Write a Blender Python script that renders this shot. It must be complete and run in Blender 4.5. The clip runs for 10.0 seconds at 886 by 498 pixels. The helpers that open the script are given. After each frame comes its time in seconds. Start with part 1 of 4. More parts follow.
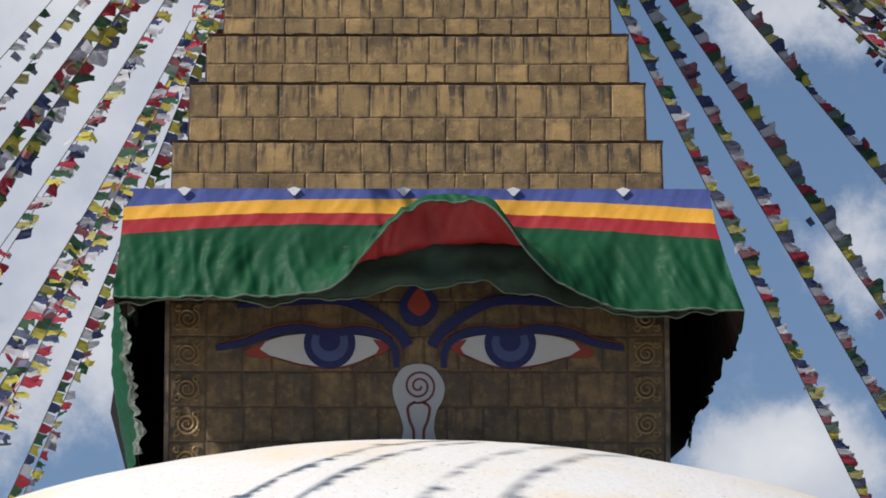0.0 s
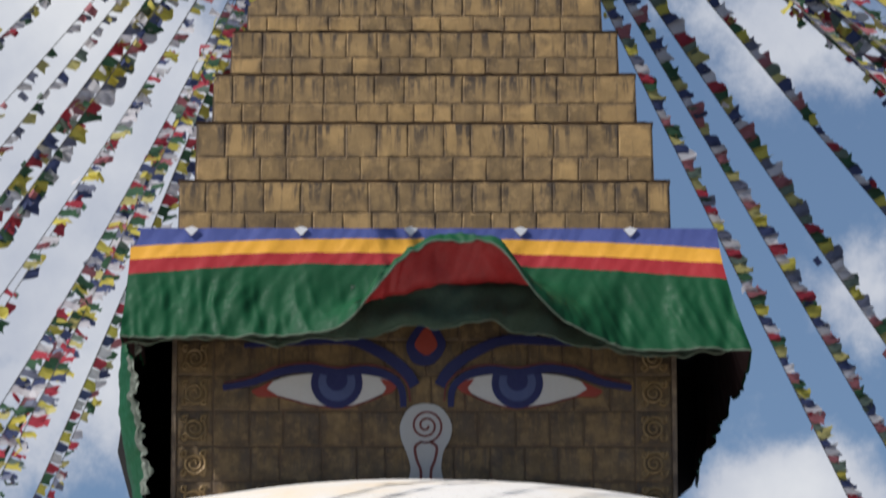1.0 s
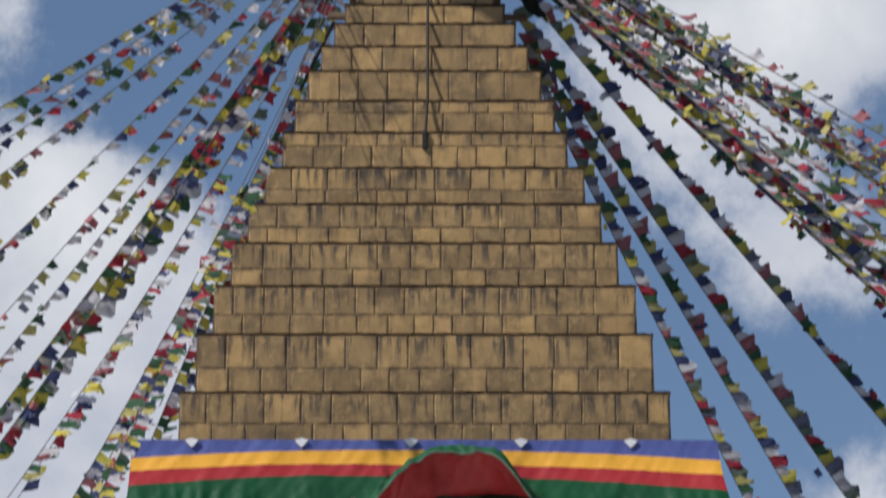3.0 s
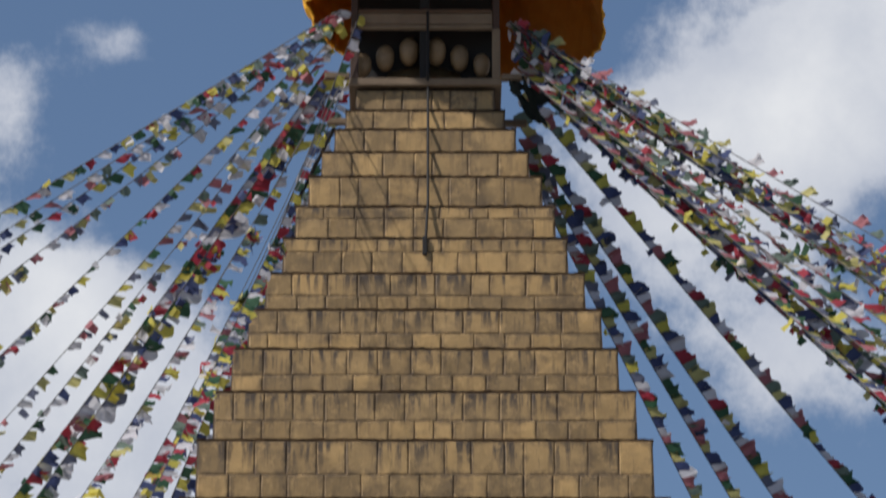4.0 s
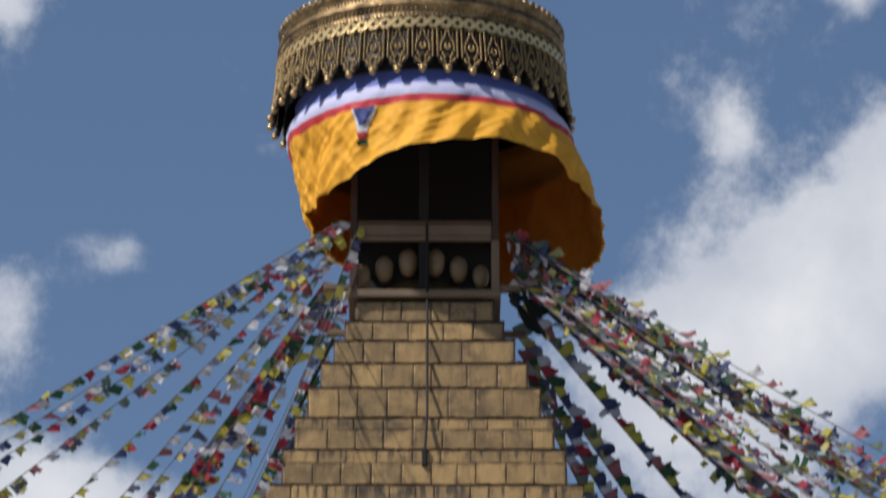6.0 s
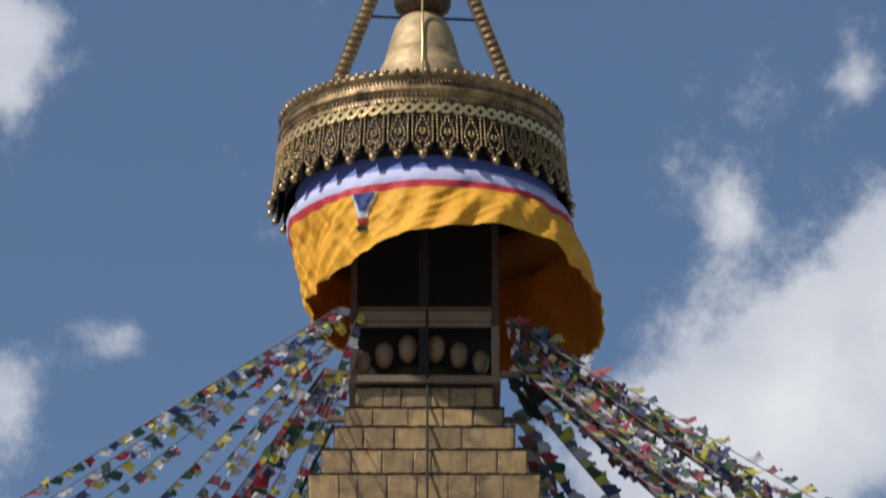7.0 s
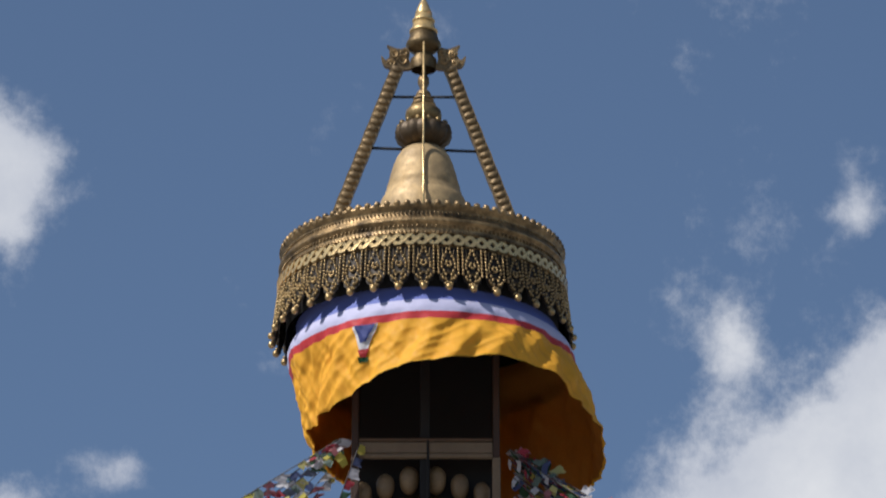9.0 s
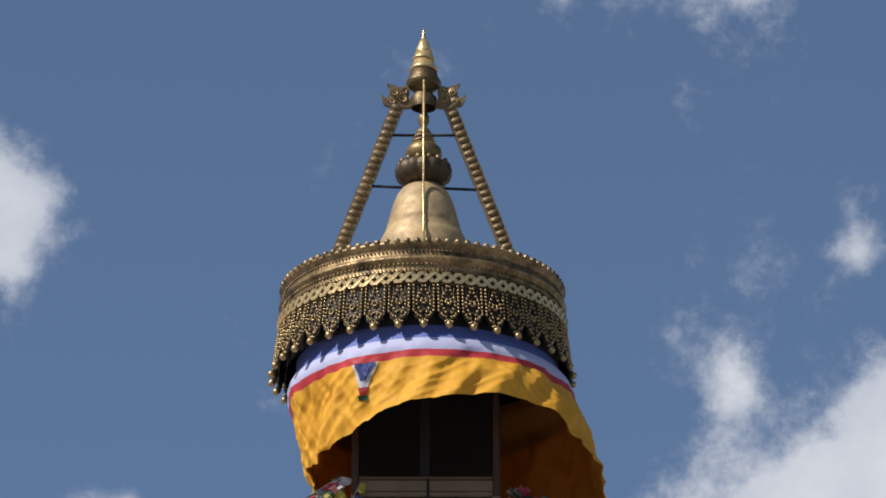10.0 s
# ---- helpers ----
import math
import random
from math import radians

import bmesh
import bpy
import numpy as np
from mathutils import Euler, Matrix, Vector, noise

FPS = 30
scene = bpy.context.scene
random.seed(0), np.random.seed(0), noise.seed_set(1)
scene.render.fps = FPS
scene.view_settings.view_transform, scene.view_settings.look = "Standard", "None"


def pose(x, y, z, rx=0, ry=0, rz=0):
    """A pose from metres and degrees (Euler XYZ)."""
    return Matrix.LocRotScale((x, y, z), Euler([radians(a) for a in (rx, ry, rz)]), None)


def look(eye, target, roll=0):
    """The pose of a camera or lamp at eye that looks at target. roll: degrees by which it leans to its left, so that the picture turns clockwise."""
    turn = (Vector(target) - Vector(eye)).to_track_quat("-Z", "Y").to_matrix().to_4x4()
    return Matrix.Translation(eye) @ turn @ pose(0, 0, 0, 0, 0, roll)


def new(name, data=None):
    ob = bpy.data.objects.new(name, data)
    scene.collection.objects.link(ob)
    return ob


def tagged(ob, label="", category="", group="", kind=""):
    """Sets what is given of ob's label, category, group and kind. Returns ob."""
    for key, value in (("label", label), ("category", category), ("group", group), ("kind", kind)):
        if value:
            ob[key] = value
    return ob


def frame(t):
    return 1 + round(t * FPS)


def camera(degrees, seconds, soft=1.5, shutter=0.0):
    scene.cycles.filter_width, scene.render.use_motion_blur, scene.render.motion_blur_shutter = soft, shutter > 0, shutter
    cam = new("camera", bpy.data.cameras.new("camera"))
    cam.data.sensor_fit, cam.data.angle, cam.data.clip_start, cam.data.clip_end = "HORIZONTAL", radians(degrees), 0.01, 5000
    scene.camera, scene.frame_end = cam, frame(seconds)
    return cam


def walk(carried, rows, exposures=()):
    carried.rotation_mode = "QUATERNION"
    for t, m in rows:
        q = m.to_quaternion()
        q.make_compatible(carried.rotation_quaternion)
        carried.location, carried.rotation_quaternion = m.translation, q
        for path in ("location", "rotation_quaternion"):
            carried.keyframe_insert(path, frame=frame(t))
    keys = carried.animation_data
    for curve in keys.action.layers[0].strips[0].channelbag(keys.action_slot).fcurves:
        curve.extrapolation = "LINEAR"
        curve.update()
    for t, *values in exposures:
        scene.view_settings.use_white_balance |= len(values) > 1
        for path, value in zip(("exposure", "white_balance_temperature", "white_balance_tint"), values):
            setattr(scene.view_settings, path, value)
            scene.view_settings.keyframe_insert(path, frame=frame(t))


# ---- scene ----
cam = camera(8.46, 10.0, soft=1.8, shutter=1.0)
# A tripod stands on the plaza 75 m in front of the spire's axis and tilts up.
EYE = (0.0, -75.0, 1.6)


def aim(yaw, pitch):
    return pose(*EYE, 90 + 14.4 + pitch, 0, -(yaw + 0.255))


walk(cam, [
    (0.0, aim(0.0, 0.0)), (0.5, aim(-0.019, 0.0665)), (1.0, aim(-0.0706, 0.3787)), (1.5, aim(-0.067, 0.9053)),
    (2.0, aim(-0.0693, 1.4588)), (2.5, aim(-0.0683, 1.9337)), (2.7, aim(-0.0731, 2.1132)), (3.8, aim(-0.0742, 3.222)),
    (4.0, aim(-0.0758, 3.4123)), (4.5, aim(-0.0577, 3.8024)), (5.0, aim(-0.0595, 4.2631)), (5.5, aim(-0.0634, 4.8258)),
    (6.0, aim(-0.0682, 5.4329)), (6.2, aim(-0.0684, 5.6333)), (7.3, aim(-0.0695, 6.5029)), (7.5, aim(-0.0728, 6.6923)),
    (8.0, aim(-0.0757, 7.0841)), (8.5, aim(-0.0767, 7.2721)), (9.0, aim(-0.0785, 7.5118)), (9.5, aim(-0.0795, 7.7667)),
    (10.0, aim(-0.0792, 7.8768))])
scene.view_settings.exposure = 0.07

# ---- sky and sun ----
SUN_EL, SUN_AZ = radians(49), radians(242)   # azimuth clockwise from +y
world = bpy.data.worlds.new("sky")
scene.world = world
world.use_nodes = True


def build_sky():
    nt = world.node_tree
    nt.nodes.clear()
    N, L = nt.nodes.new, nt.links.new
    out, bg = N("ShaderNodeOutputWorld"), N("ShaderNodeBackground")
    sky = N("ShaderNodeTexSky")
    sky.sky_type, sky.sun_disc = "NISHITA", False
    sky.sun_elevation, sky.sun_rotation = SUN_EL, SUN_AZ
    sky.altitude, sky.air_density, sky.dust_density, sky.ozone_density = 1350, 1.0, 0.6, 1.5
    bg.inputs["Strength"].default_value = 0.082
    L(bg.outputs[0], out.inputs[0])

    co = N("ShaderNodeTexCoord")
    sep = N("ShaderNodeSeparateXYZ")
    L(co.outputs["Generated"], sep.inputs[0])

    def m(op, a, b=None, c=None):
        n = N("ShaderNodeMath")
        n.operation = op
        for i, v in enumerate((a, b, c)):
            if v is None:
                continue
            if isinstance(v, (int, float)):
                n.inputs[i].default_value = v
            else:
                L(v, n.inputs[i])
        return n.outputs[0]

    # bearing and height of the looked-at point of the sky, in degrees
    az = m("MULTIPLY", m("ARCTAN2", sep.outputs[0], sep.outputs[1]), 57.2958)
    el = m("MULTIPLY", m("ARCSINE", sep.outputs[2]), 57.2958)
    noise_a = N("ShaderNodeTexNoise")
    noise_a.inputs["Scale"].default_value, noise_a.inputs["Detail"].default_value = 34, 10
    noise_a.inputs["Roughness"].default_value = 0.67
    L(co.outputs["Generated"], noise_a.inputs["Vector"])
    noise_b = N("ShaderNodeTexNoise")
    noise_b.inputs["Scale"].default_value, noise_b.inputs["Detail"].default_value = 5, 4
    L(co.outputs["Generated"], noise_b.inputs["Vector"])

    # banks of cumulus: centre bearing, centre height, half width, half height, weight
    total = m("MULTIPLY", m("SUBTRACT", noise_b.outputs[0], 0.55), 1.4)
    for a, e, ra, re, w in CLOUDS:
        dx = m("DIVIDE", m("SUBTRACT", az, a), ra)
        dy = m("DIVIDE", m("SUBTRACT", el, e), re)
        r2 = m("ADD", m("MULTIPLY", dx, dx), m("MULTIPLY", dy, dy))
        total = m("ADD", total, m("MULTIPLY", m("EXPONENT", m("MULTIPLY", r2, -1.0)), w))
    dens = m("ADD", total, m("MULTIPLY", m("SUBTRACT", noise_a.outputs[0], 0.5), 2.3))
    ramp = N("ShaderNodeMapRange")
    ramp.interpolation_type = "SMOOTHSTEP"
    ramp.inputs["From Min"].default_value, ramp.inputs["From Max"].default_value = 0.22, 0.85
    L(dens, ramp.inputs["Value"])
    noise_c = N("ShaderNodeTexNoise")
    noise_c.inputs["Scale"].default_value, noise_c.inputs["Detail"].default_value = 40, 5
    L(co.outputs["Generated"], noise_c.inputs["Vector"])
    shade = N("ShaderNodeMix")
    shade.data_type = "RGBA"
    shade.inputs["A"].default_value, shade.inputs["B"].default_value = (3.6, 4.2, 5.7, 1), (8.8, 9.0, 9.4, 1)
    L(m("ADD", m("MULTIPLY", noise_c.outputs[0], 0.9), m("MULTIPLY", m("SUBTRACT", dens, 0.5), 0.35)), shade.inputs["Factor"])
    tint = N("ShaderNodeMix")
    tint.data_type, tint.blend_type = "RGBA", "MULTIPLY"
    tint.inputs["Factor"].default_value = 1
    tint.inputs["B"].default_value = SKY_TINT
    L(sky.outputs[0], tint.inputs["A"])
    mix = N("ShaderNodeMix")
    mix.data_type = "RGBA"
    L(ramp.outputs[0], mix.inputs["Factor"])
    L(tint.outputs["Result"], mix.inputs["A"])
    L(shade.outputs["Result"], mix.inputs["B"])
    L(mix.outputs["Result"], bg.inputs["Color"])


SKY_TINT = (0.98, 1.0, 1.03, 1)
CLOUDS = (
    (-3.9, 14.6, 2.3, 2.0, 1.35), (-2.8, 16.6, 1.0, 0.9, 0.95), (-3.9, 17.3, 1.3, 0.9, 0.75), (-3.05, 19.75, 0.42, 0.26, 0.66), (-4.25, 19.2, 0.36, 0.5, 0.48),
    (3.5, 12.4, 1.0, 0.55, 1.4), (4.3, 14.4, 0.7, 0.9, 0.8), (3.9, 16.5, 1.3, 0.7, 0.8), (2.6, 17.6, 1.3, 0.9, 0.7),
    (4.75, 19.6, 1.5, 1.2, 1.25), (3.2, 18.9, 1.3, 0.9, 1.05), (2.3, 18.75, 0.75, 0.7, 0.85), (4.9, 20.7, 0.7, 0.7, 0.8), (3.5, 19.6, 0.9, 0.5, 0.35), (3.15, 20.95, 0.32, 0.45, 0.46), (4.5, 22.2, 0.38, 0.26, 0.6),
    (-4.35, 22.6, 0.62, 0.8, 1.1))
build_sky()
sun = new("sun", bpy.data.lights.new("sun", "SUN"))
sun.data.energy, sun.data.angle, sun.data.color = 4.55, radians(1.4), (1.0, 0.972, 0.95)
sun.matrix_world = look((0, 0, 60), Vector((0, 0, 60)) - Vector((math.sin(SUN_AZ) * math.cos(SUN_EL), math.cos(SUN_AZ) * math.cos(SUN_EL), math.sin(SUN_EL))))


# ---- materials ----
def material(name, base, rough=0.6, metal=0.0, dark=None, grain=8.0, amount=0.35, fine=60.0, bump=0.2, bump_scale=40.0,
             streak=0.0, per_object=0.0, sheen=0.0, thin=0.0, stain=None, specks=0.0, gloss=0.5, shift=0.0, grime=0.0):
    """A surface with large and fine variation, optional run-down stains, and a fine relief."""
    mat = bpy.data.materials.new(name)
    mat.use_nodes = True
    nt = mat.node_tree
    N, L = nt.nodes.new, nt.links.new
    bsdf = nt.nodes["Principled BSDF"]
    bsdf.inputs["Roughness"].default_value, bsdf.inputs["Metallic"].default_value = rough, metal
    bsdf.inputs["Specular IOR Level"].default_value = gloss
    if sheen:
        bsdf.inputs["Sheen Weight"].default_value = sheen
    dark = dark or tuple(c * 0.45 for c in base)
    geo = N("ShaderNodeNewGeometry")

    def tex(scale, detail, vec=None, rough_n=0.6):
        n = N("ShaderNodeTexNoise")
        n.inputs["Scale"].default_value, n.inputs["Detail"].default_value, n.inputs["Roughness"].default_value = scale, detail, rough_n
        L(vec or geo.outputs["Position"], n.inputs["Vector"])
        return n.outputs[0]

    def mix(fac, a, b):
        n = N("ShaderNodeMix")
        n.data_type = "RGBA"
        for sock, v in (("Factor", fac), ("A", a), ("B", b)):
            if isinstance(v, tuple):
                n.inputs[sock].default_value = (*v[:3], 1)
            elif isinstance(v, (int, float)):
                n.inputs[sock].default_value = v
            else:
                L(v, n.inputs[sock])
        return n.outputs["Result"]

    def rng(v, lo, hi, a=0.0, b=1.0):
        n = N("ShaderNodeMapRange")
        n.inputs["From Min"].default_value, n.inputs["From Max"].default_value = lo, hi
        n.inputs["To Min"].default_value, n.inputs["To Max"].default_value = a, b
        L(v, n.inputs["Value"])
        return n.outputs[0]

    big, small = tex(grain / 8, 5), tex(fine, 4)
    col = mix(rng(big, 0.38, 0.72, 0, amount), base, dark)
    col = mix(rng(small, 0.4, 0.75, 0, amount * 0.6), col, dark)
    if per_object:
        info = N("ShaderNodeObjectInfo")
        col = mix(rng(info.outputs["Random"], 0, 1, 0, per_object), col, tuple(c * 0.42 for c in base))
        turn = N("ShaderNodeMath")
        turn.operation = "FRACT"
        times = N("ShaderNodeMath")
        times.operation = "MULTIPLY"
        times.inputs[1].default_value = 7.31
        L(info.outputs["Random"], times.inputs[0])
        L(times.outputs[0], turn.inputs[0])
        col = mix(rng(turn.outputs[0], 0.5, 1, 0, per_object * 0.85), col, tuple(min(1, c * f) for c, f in zip(base, (1.5, 1.45, 1.3))))
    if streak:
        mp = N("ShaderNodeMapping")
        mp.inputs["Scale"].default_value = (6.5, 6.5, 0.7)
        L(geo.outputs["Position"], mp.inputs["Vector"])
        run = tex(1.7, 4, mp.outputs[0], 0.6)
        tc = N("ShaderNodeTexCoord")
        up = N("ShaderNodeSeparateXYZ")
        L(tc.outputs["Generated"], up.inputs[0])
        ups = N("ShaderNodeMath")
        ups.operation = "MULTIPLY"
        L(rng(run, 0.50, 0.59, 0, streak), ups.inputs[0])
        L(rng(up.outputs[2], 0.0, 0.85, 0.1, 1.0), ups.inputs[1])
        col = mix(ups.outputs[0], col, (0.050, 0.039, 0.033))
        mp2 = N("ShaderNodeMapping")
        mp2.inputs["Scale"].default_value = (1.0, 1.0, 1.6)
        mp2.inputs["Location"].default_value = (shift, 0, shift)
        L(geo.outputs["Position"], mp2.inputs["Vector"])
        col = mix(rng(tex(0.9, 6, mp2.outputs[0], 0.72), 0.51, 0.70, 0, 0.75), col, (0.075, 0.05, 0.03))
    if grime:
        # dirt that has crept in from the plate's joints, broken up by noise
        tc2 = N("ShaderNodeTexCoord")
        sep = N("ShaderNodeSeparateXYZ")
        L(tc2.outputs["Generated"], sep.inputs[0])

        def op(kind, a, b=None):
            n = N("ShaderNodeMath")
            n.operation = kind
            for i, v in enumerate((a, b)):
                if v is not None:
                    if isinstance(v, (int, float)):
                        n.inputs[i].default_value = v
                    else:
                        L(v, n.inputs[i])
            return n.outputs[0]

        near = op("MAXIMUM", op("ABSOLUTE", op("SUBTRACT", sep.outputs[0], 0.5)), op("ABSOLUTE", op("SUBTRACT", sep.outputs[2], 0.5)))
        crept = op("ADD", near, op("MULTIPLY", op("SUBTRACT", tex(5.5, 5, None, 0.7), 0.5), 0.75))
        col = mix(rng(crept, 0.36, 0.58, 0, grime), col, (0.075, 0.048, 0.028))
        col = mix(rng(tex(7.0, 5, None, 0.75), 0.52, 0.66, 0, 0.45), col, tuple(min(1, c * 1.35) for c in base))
    if specks:
        col = mix(rng(tex(16, 2), 0.66, 0.72, 0, specks), col, (0.24, 0.20, 0.15))
    if stain:
        col = mix(rng(tex(0.36, 5), 0.52, 0.72, 0, 0.6), col, stain)
    L(col, bsdf.inputs["Base Color"])
    if metal or rough < 0.7:
        L(rng(tex(fine * 0.4, 4), 0.3, 0.7, max(0.05, rough - 0.12), min(1, rough + 0.15)), bsdf.inputs["Roughness"])
    if bump:
        b = N("ShaderNodeBump")
        b.inputs["Strength"].default_value, b.inputs["Distance"].default_value = bump, 0.02
        L(tex(bump_scale, 5), b.inputs["Height"])
        L(b.outputs[0], bsdf.inputs["Normal"])
    if thin:
        tr = N("ShaderNodeBsdfTranslucent")
        L(col, tr.inputs["Color"])
        add = N("ShaderNodeMixShader")
        add.inputs[0].default_value = thin
        L(bsdf.outputs[0], add.inputs[1])
        L(tr.outputs[0], add.inputs[2])
        L(add.outputs[0], nt.nodes["Material Output"].inputs[0])
    return mat


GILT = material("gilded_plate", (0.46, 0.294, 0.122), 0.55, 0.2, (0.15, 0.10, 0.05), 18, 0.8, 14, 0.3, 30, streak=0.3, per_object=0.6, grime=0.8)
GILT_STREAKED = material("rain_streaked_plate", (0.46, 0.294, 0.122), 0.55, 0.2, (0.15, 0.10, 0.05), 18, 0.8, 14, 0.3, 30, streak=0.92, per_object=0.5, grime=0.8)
GILT_JOINT = material("plate_joint", (0.11, 0.072, 0.042), 0.8, 0.0)
GILT_LEDGE = material("plate_ledge", (0.25, 0.18, 0.115), 0.7, 0.1, (0.045, 0.034, 0.03), 26, 1.0, 12, 0.4, 20)
PLASTER = material("limewashed_plaster", (0.72, 0.70, 0.67), 0.85, 0, (0.66, 0.60, 0.50), 4, 0.5, 30, 0.9, 7, stain=(0.78, 0.52, 0.18), specks=0.7)
# Grimy gilt, its base also lowered to stand in for canopy shade.
GILT_GRIMY_SHADED = material("grimy_shaded_gilt_plate", (0.225, 0.145, 0.062), 0.55, 0.2, (0.045, 0.032, 0.02), 22, 1.0, 9, 0.4, 14, streak=0.6, per_object=0.35, shift=5.3, grime=0.9)
GROUND = material("paving_stone", (0.22, 0.20, 0.18), 0.85, 0, None, 3, 0.4, 30, 0.3, 20)
BRASS = material("gilt_brass", (0.45, 0.30, 0.14), 0.45, 0.7, (0.045, 0.03, 0.016), 30, 1.0, 16, 0.6, 16)
BRASS_DARK = material("tarnished_brass", (0.17, 0.115, 0.05), 0.45, 0.7, (0.05, 0.035, 0.02), 24, 0.7, 50, 0.3, 40)
BRASS_PALE = material("pale_gilt", (0.56, 0.39, 0.19), 0.62, 0.3, (0.20, 0.14, 0.075), 20, 0.8, 14, 0.3, 12)
# Black for cables and bars; also holds shade inside crown and parasol.
BLACK_AND_SHADE = material("black_and_shade", (0.010, 0.008, 0.007), 0.8, 0, None, 10, 0.3, 30, 0.2, 30)
PALE_TIMBER = material("pale_timber", (0.20, 0.14, 0.085), 0.8, 0, (0.12, 0.08, 0.05), 16, 0.7, 40, 0.4, 30)
DARK_SHADED_TIMBER = material("red_brown_shaded_timber", (0.065, 0.032, 0.02), 0.8, 0, (0.03, 0.02, 0.014), 16, 0.6, 40, 0.4, 30)
TIMBER = material("weathered_timber", (0.14, 0.072, 0.034), 0.75, 0, (0.06, 0.04, 0.025), 16, 0.7, 40, 0.4, 30)
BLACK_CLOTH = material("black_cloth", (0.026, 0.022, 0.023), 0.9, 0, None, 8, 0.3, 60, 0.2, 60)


# ---- building helpers ----
def part(name, bm, mat, parent=None, label="", smooth=False):
    me = bpy.data.meshes.new(name)
    bm.normal_update()
    bm.to_mesh(me)
    bm.free()
    for one in mat if isinstance(mat, (list, tuple)) else [mat]:
        me.materials.append(one)
    if smooth:
        me.shade_smooth()
    ob = new(name, me)
    if parent is not None:
        ob.parent = parent
    if label:
        tagged(ob, label)
    return ob


def thing(name, label, category, group="", kind="", at=(0, 0, 0)):
    ob = new(name)
    ob.location = at
    ob.empty_display_size = 0.2
    return tagged(ob, label, category, group, kind)


def box(bm, lo, hi, bevel=0.0):
    r = bmesh.ops.create_cube(bm, size=1.0)
    size = [b - a for a, b in zip(lo, hi)]
    mid = [(a + b) / 2 for a, b in zip(lo, hi)]
    bmesh.ops.transform(bm, matrix=Matrix.Translation(mid) @ Matrix.Diagonal((*size, 1)), verts=r["verts"])
    if bevel:
        edges = {e for v in r["verts"] for e in v.link_edges}
        bmesh.ops.bevel(bm, geom=list(edges), offset=bevel, segments=1, affect="EDGES", profile=0.5)
    return bm


def lathe(bm, profile, segments=64, centre=(0, 0), lobes=0, lobe_depth=0.0):
    """Turn a profile of (radius, z) round the upright axis."""
    rings = []
    for r, z in profile:
        ring = []
        for i in range(segments):
            a = 2 * math.pi * i / segments
            rr = r * (1 + lobe_depth * abs(math.cos(a * lobes / 2))) if lobes else r
            ring.append(bm.verts.new((centre[0] + rr * math.sin(a), centre[1] - rr * math.cos(a), z)))
        rings.append(ring)
    for a, b in zip(rings, rings[1:]):
        for i in range(segments):
            j = (i + 1) % segments
            bm.faces.new((a[i], a[j], b[j], b[i]))
    return bm


def tube(bm, points, radius, sides=6):
    """A round bar along a line of points."""
    rings = []
    pts = [Vector(p) for p in points]
    for i, p in enumerate(pts):
        d = (pts[min(i + 1, len(pts) - 1)] - pts[max(i - 1, 0)]).normalized()
        u = d.cross(Vector((0.3, 1, 0.2))).normalized()
        w = d.cross(u)
        r = radius(i / (len(pts) - 1)) if callable(radius) else radius
        rings.append([bm.verts.new(p + (u * math.cos(2 * math.pi * k / sides) + w * math.sin(2 * math.pi * k / sides)) * r) for k in range(sides)])
    for a, b in zip(rings, rings[1:]):
        for k in range(sides):
            j = (k + 1) % sides
            bm.faces.new((a[k], a[j], b[j], b[k]))
    bm.faces.new(rings[0][::-1])
    bm.faces.new(rings[-1])
    return bm


def ball(bm, at, r, u=10, v=7, stretch=(1, 1, 1)):
    res = bmesh.ops.create_uvsphere(bm, u_segments=u, v_segments=v, radius=r)
    bmesh.ops.transform(bm, matrix=Matrix.Translation(at) @ Matrix.Diagonal((*stretch, 1)), verts=res["verts"])
    return bm


def sheet(bm, f, nu, nv, thick=0.0):
    """A sheet f(u, v) -> point with u, v from 0 to 1."""
    g = [[bm.verts.new(f(i / nu, j / nv)) for j in range(nv + 1)] for i in range(nu + 1)]
    for i in range(nu):
        for j in range(nv):
            bm.faces.new((g[i][j], g[i][j + 1], g[i + 1][j + 1], g[i + 1][j]))
    if thick:
        bmesh.ops.solidify(bm, geom=bm.faces[:], thickness=thick)
    return bm


def smooth_step(a, b, x):
    t = max(0.0, min(1.0, (x - a) / (b - a)))
    return t * t * (3 - 2 * t)


def plate_poly(bm, pts, y0, y1):
    """A flat plate in an upright plane facing -y: an outline of (x, z), from y0 (front) to y1 (back)."""
    front = [bm.verts.new((x, y0, z)) for x, z in pts]
    back = [bm.verts.new((x, y1, z)) for x, z in pts]
    area = sum(a[0] * b[1] - b[0] * a[1] for a, b in zip(pts, pts[1:] + pts[:1]))
    bm.faces.new(front if area > 0 else front[::-1])
    bm.faces.new(back[::-1] if area > 0 else back)
    n = len(pts)
    for i in range(n):
        j = (i + 1) % n
        bm.faces.new((front[i], front[j], back[j], back[i]))
    bmesh.ops.recalc_face_normals(bm, faces=bm.faces[:])
    return bm


# ---- ground and dome ----
bm = bmesh.new()
bmesh.ops.create_circle(bm, cap_ends=True, radius=3000, segments=64)
tagged(part("ground", bm, GROUND), "grey paved plaza reaching to the horizon", "ground", kind="structure")

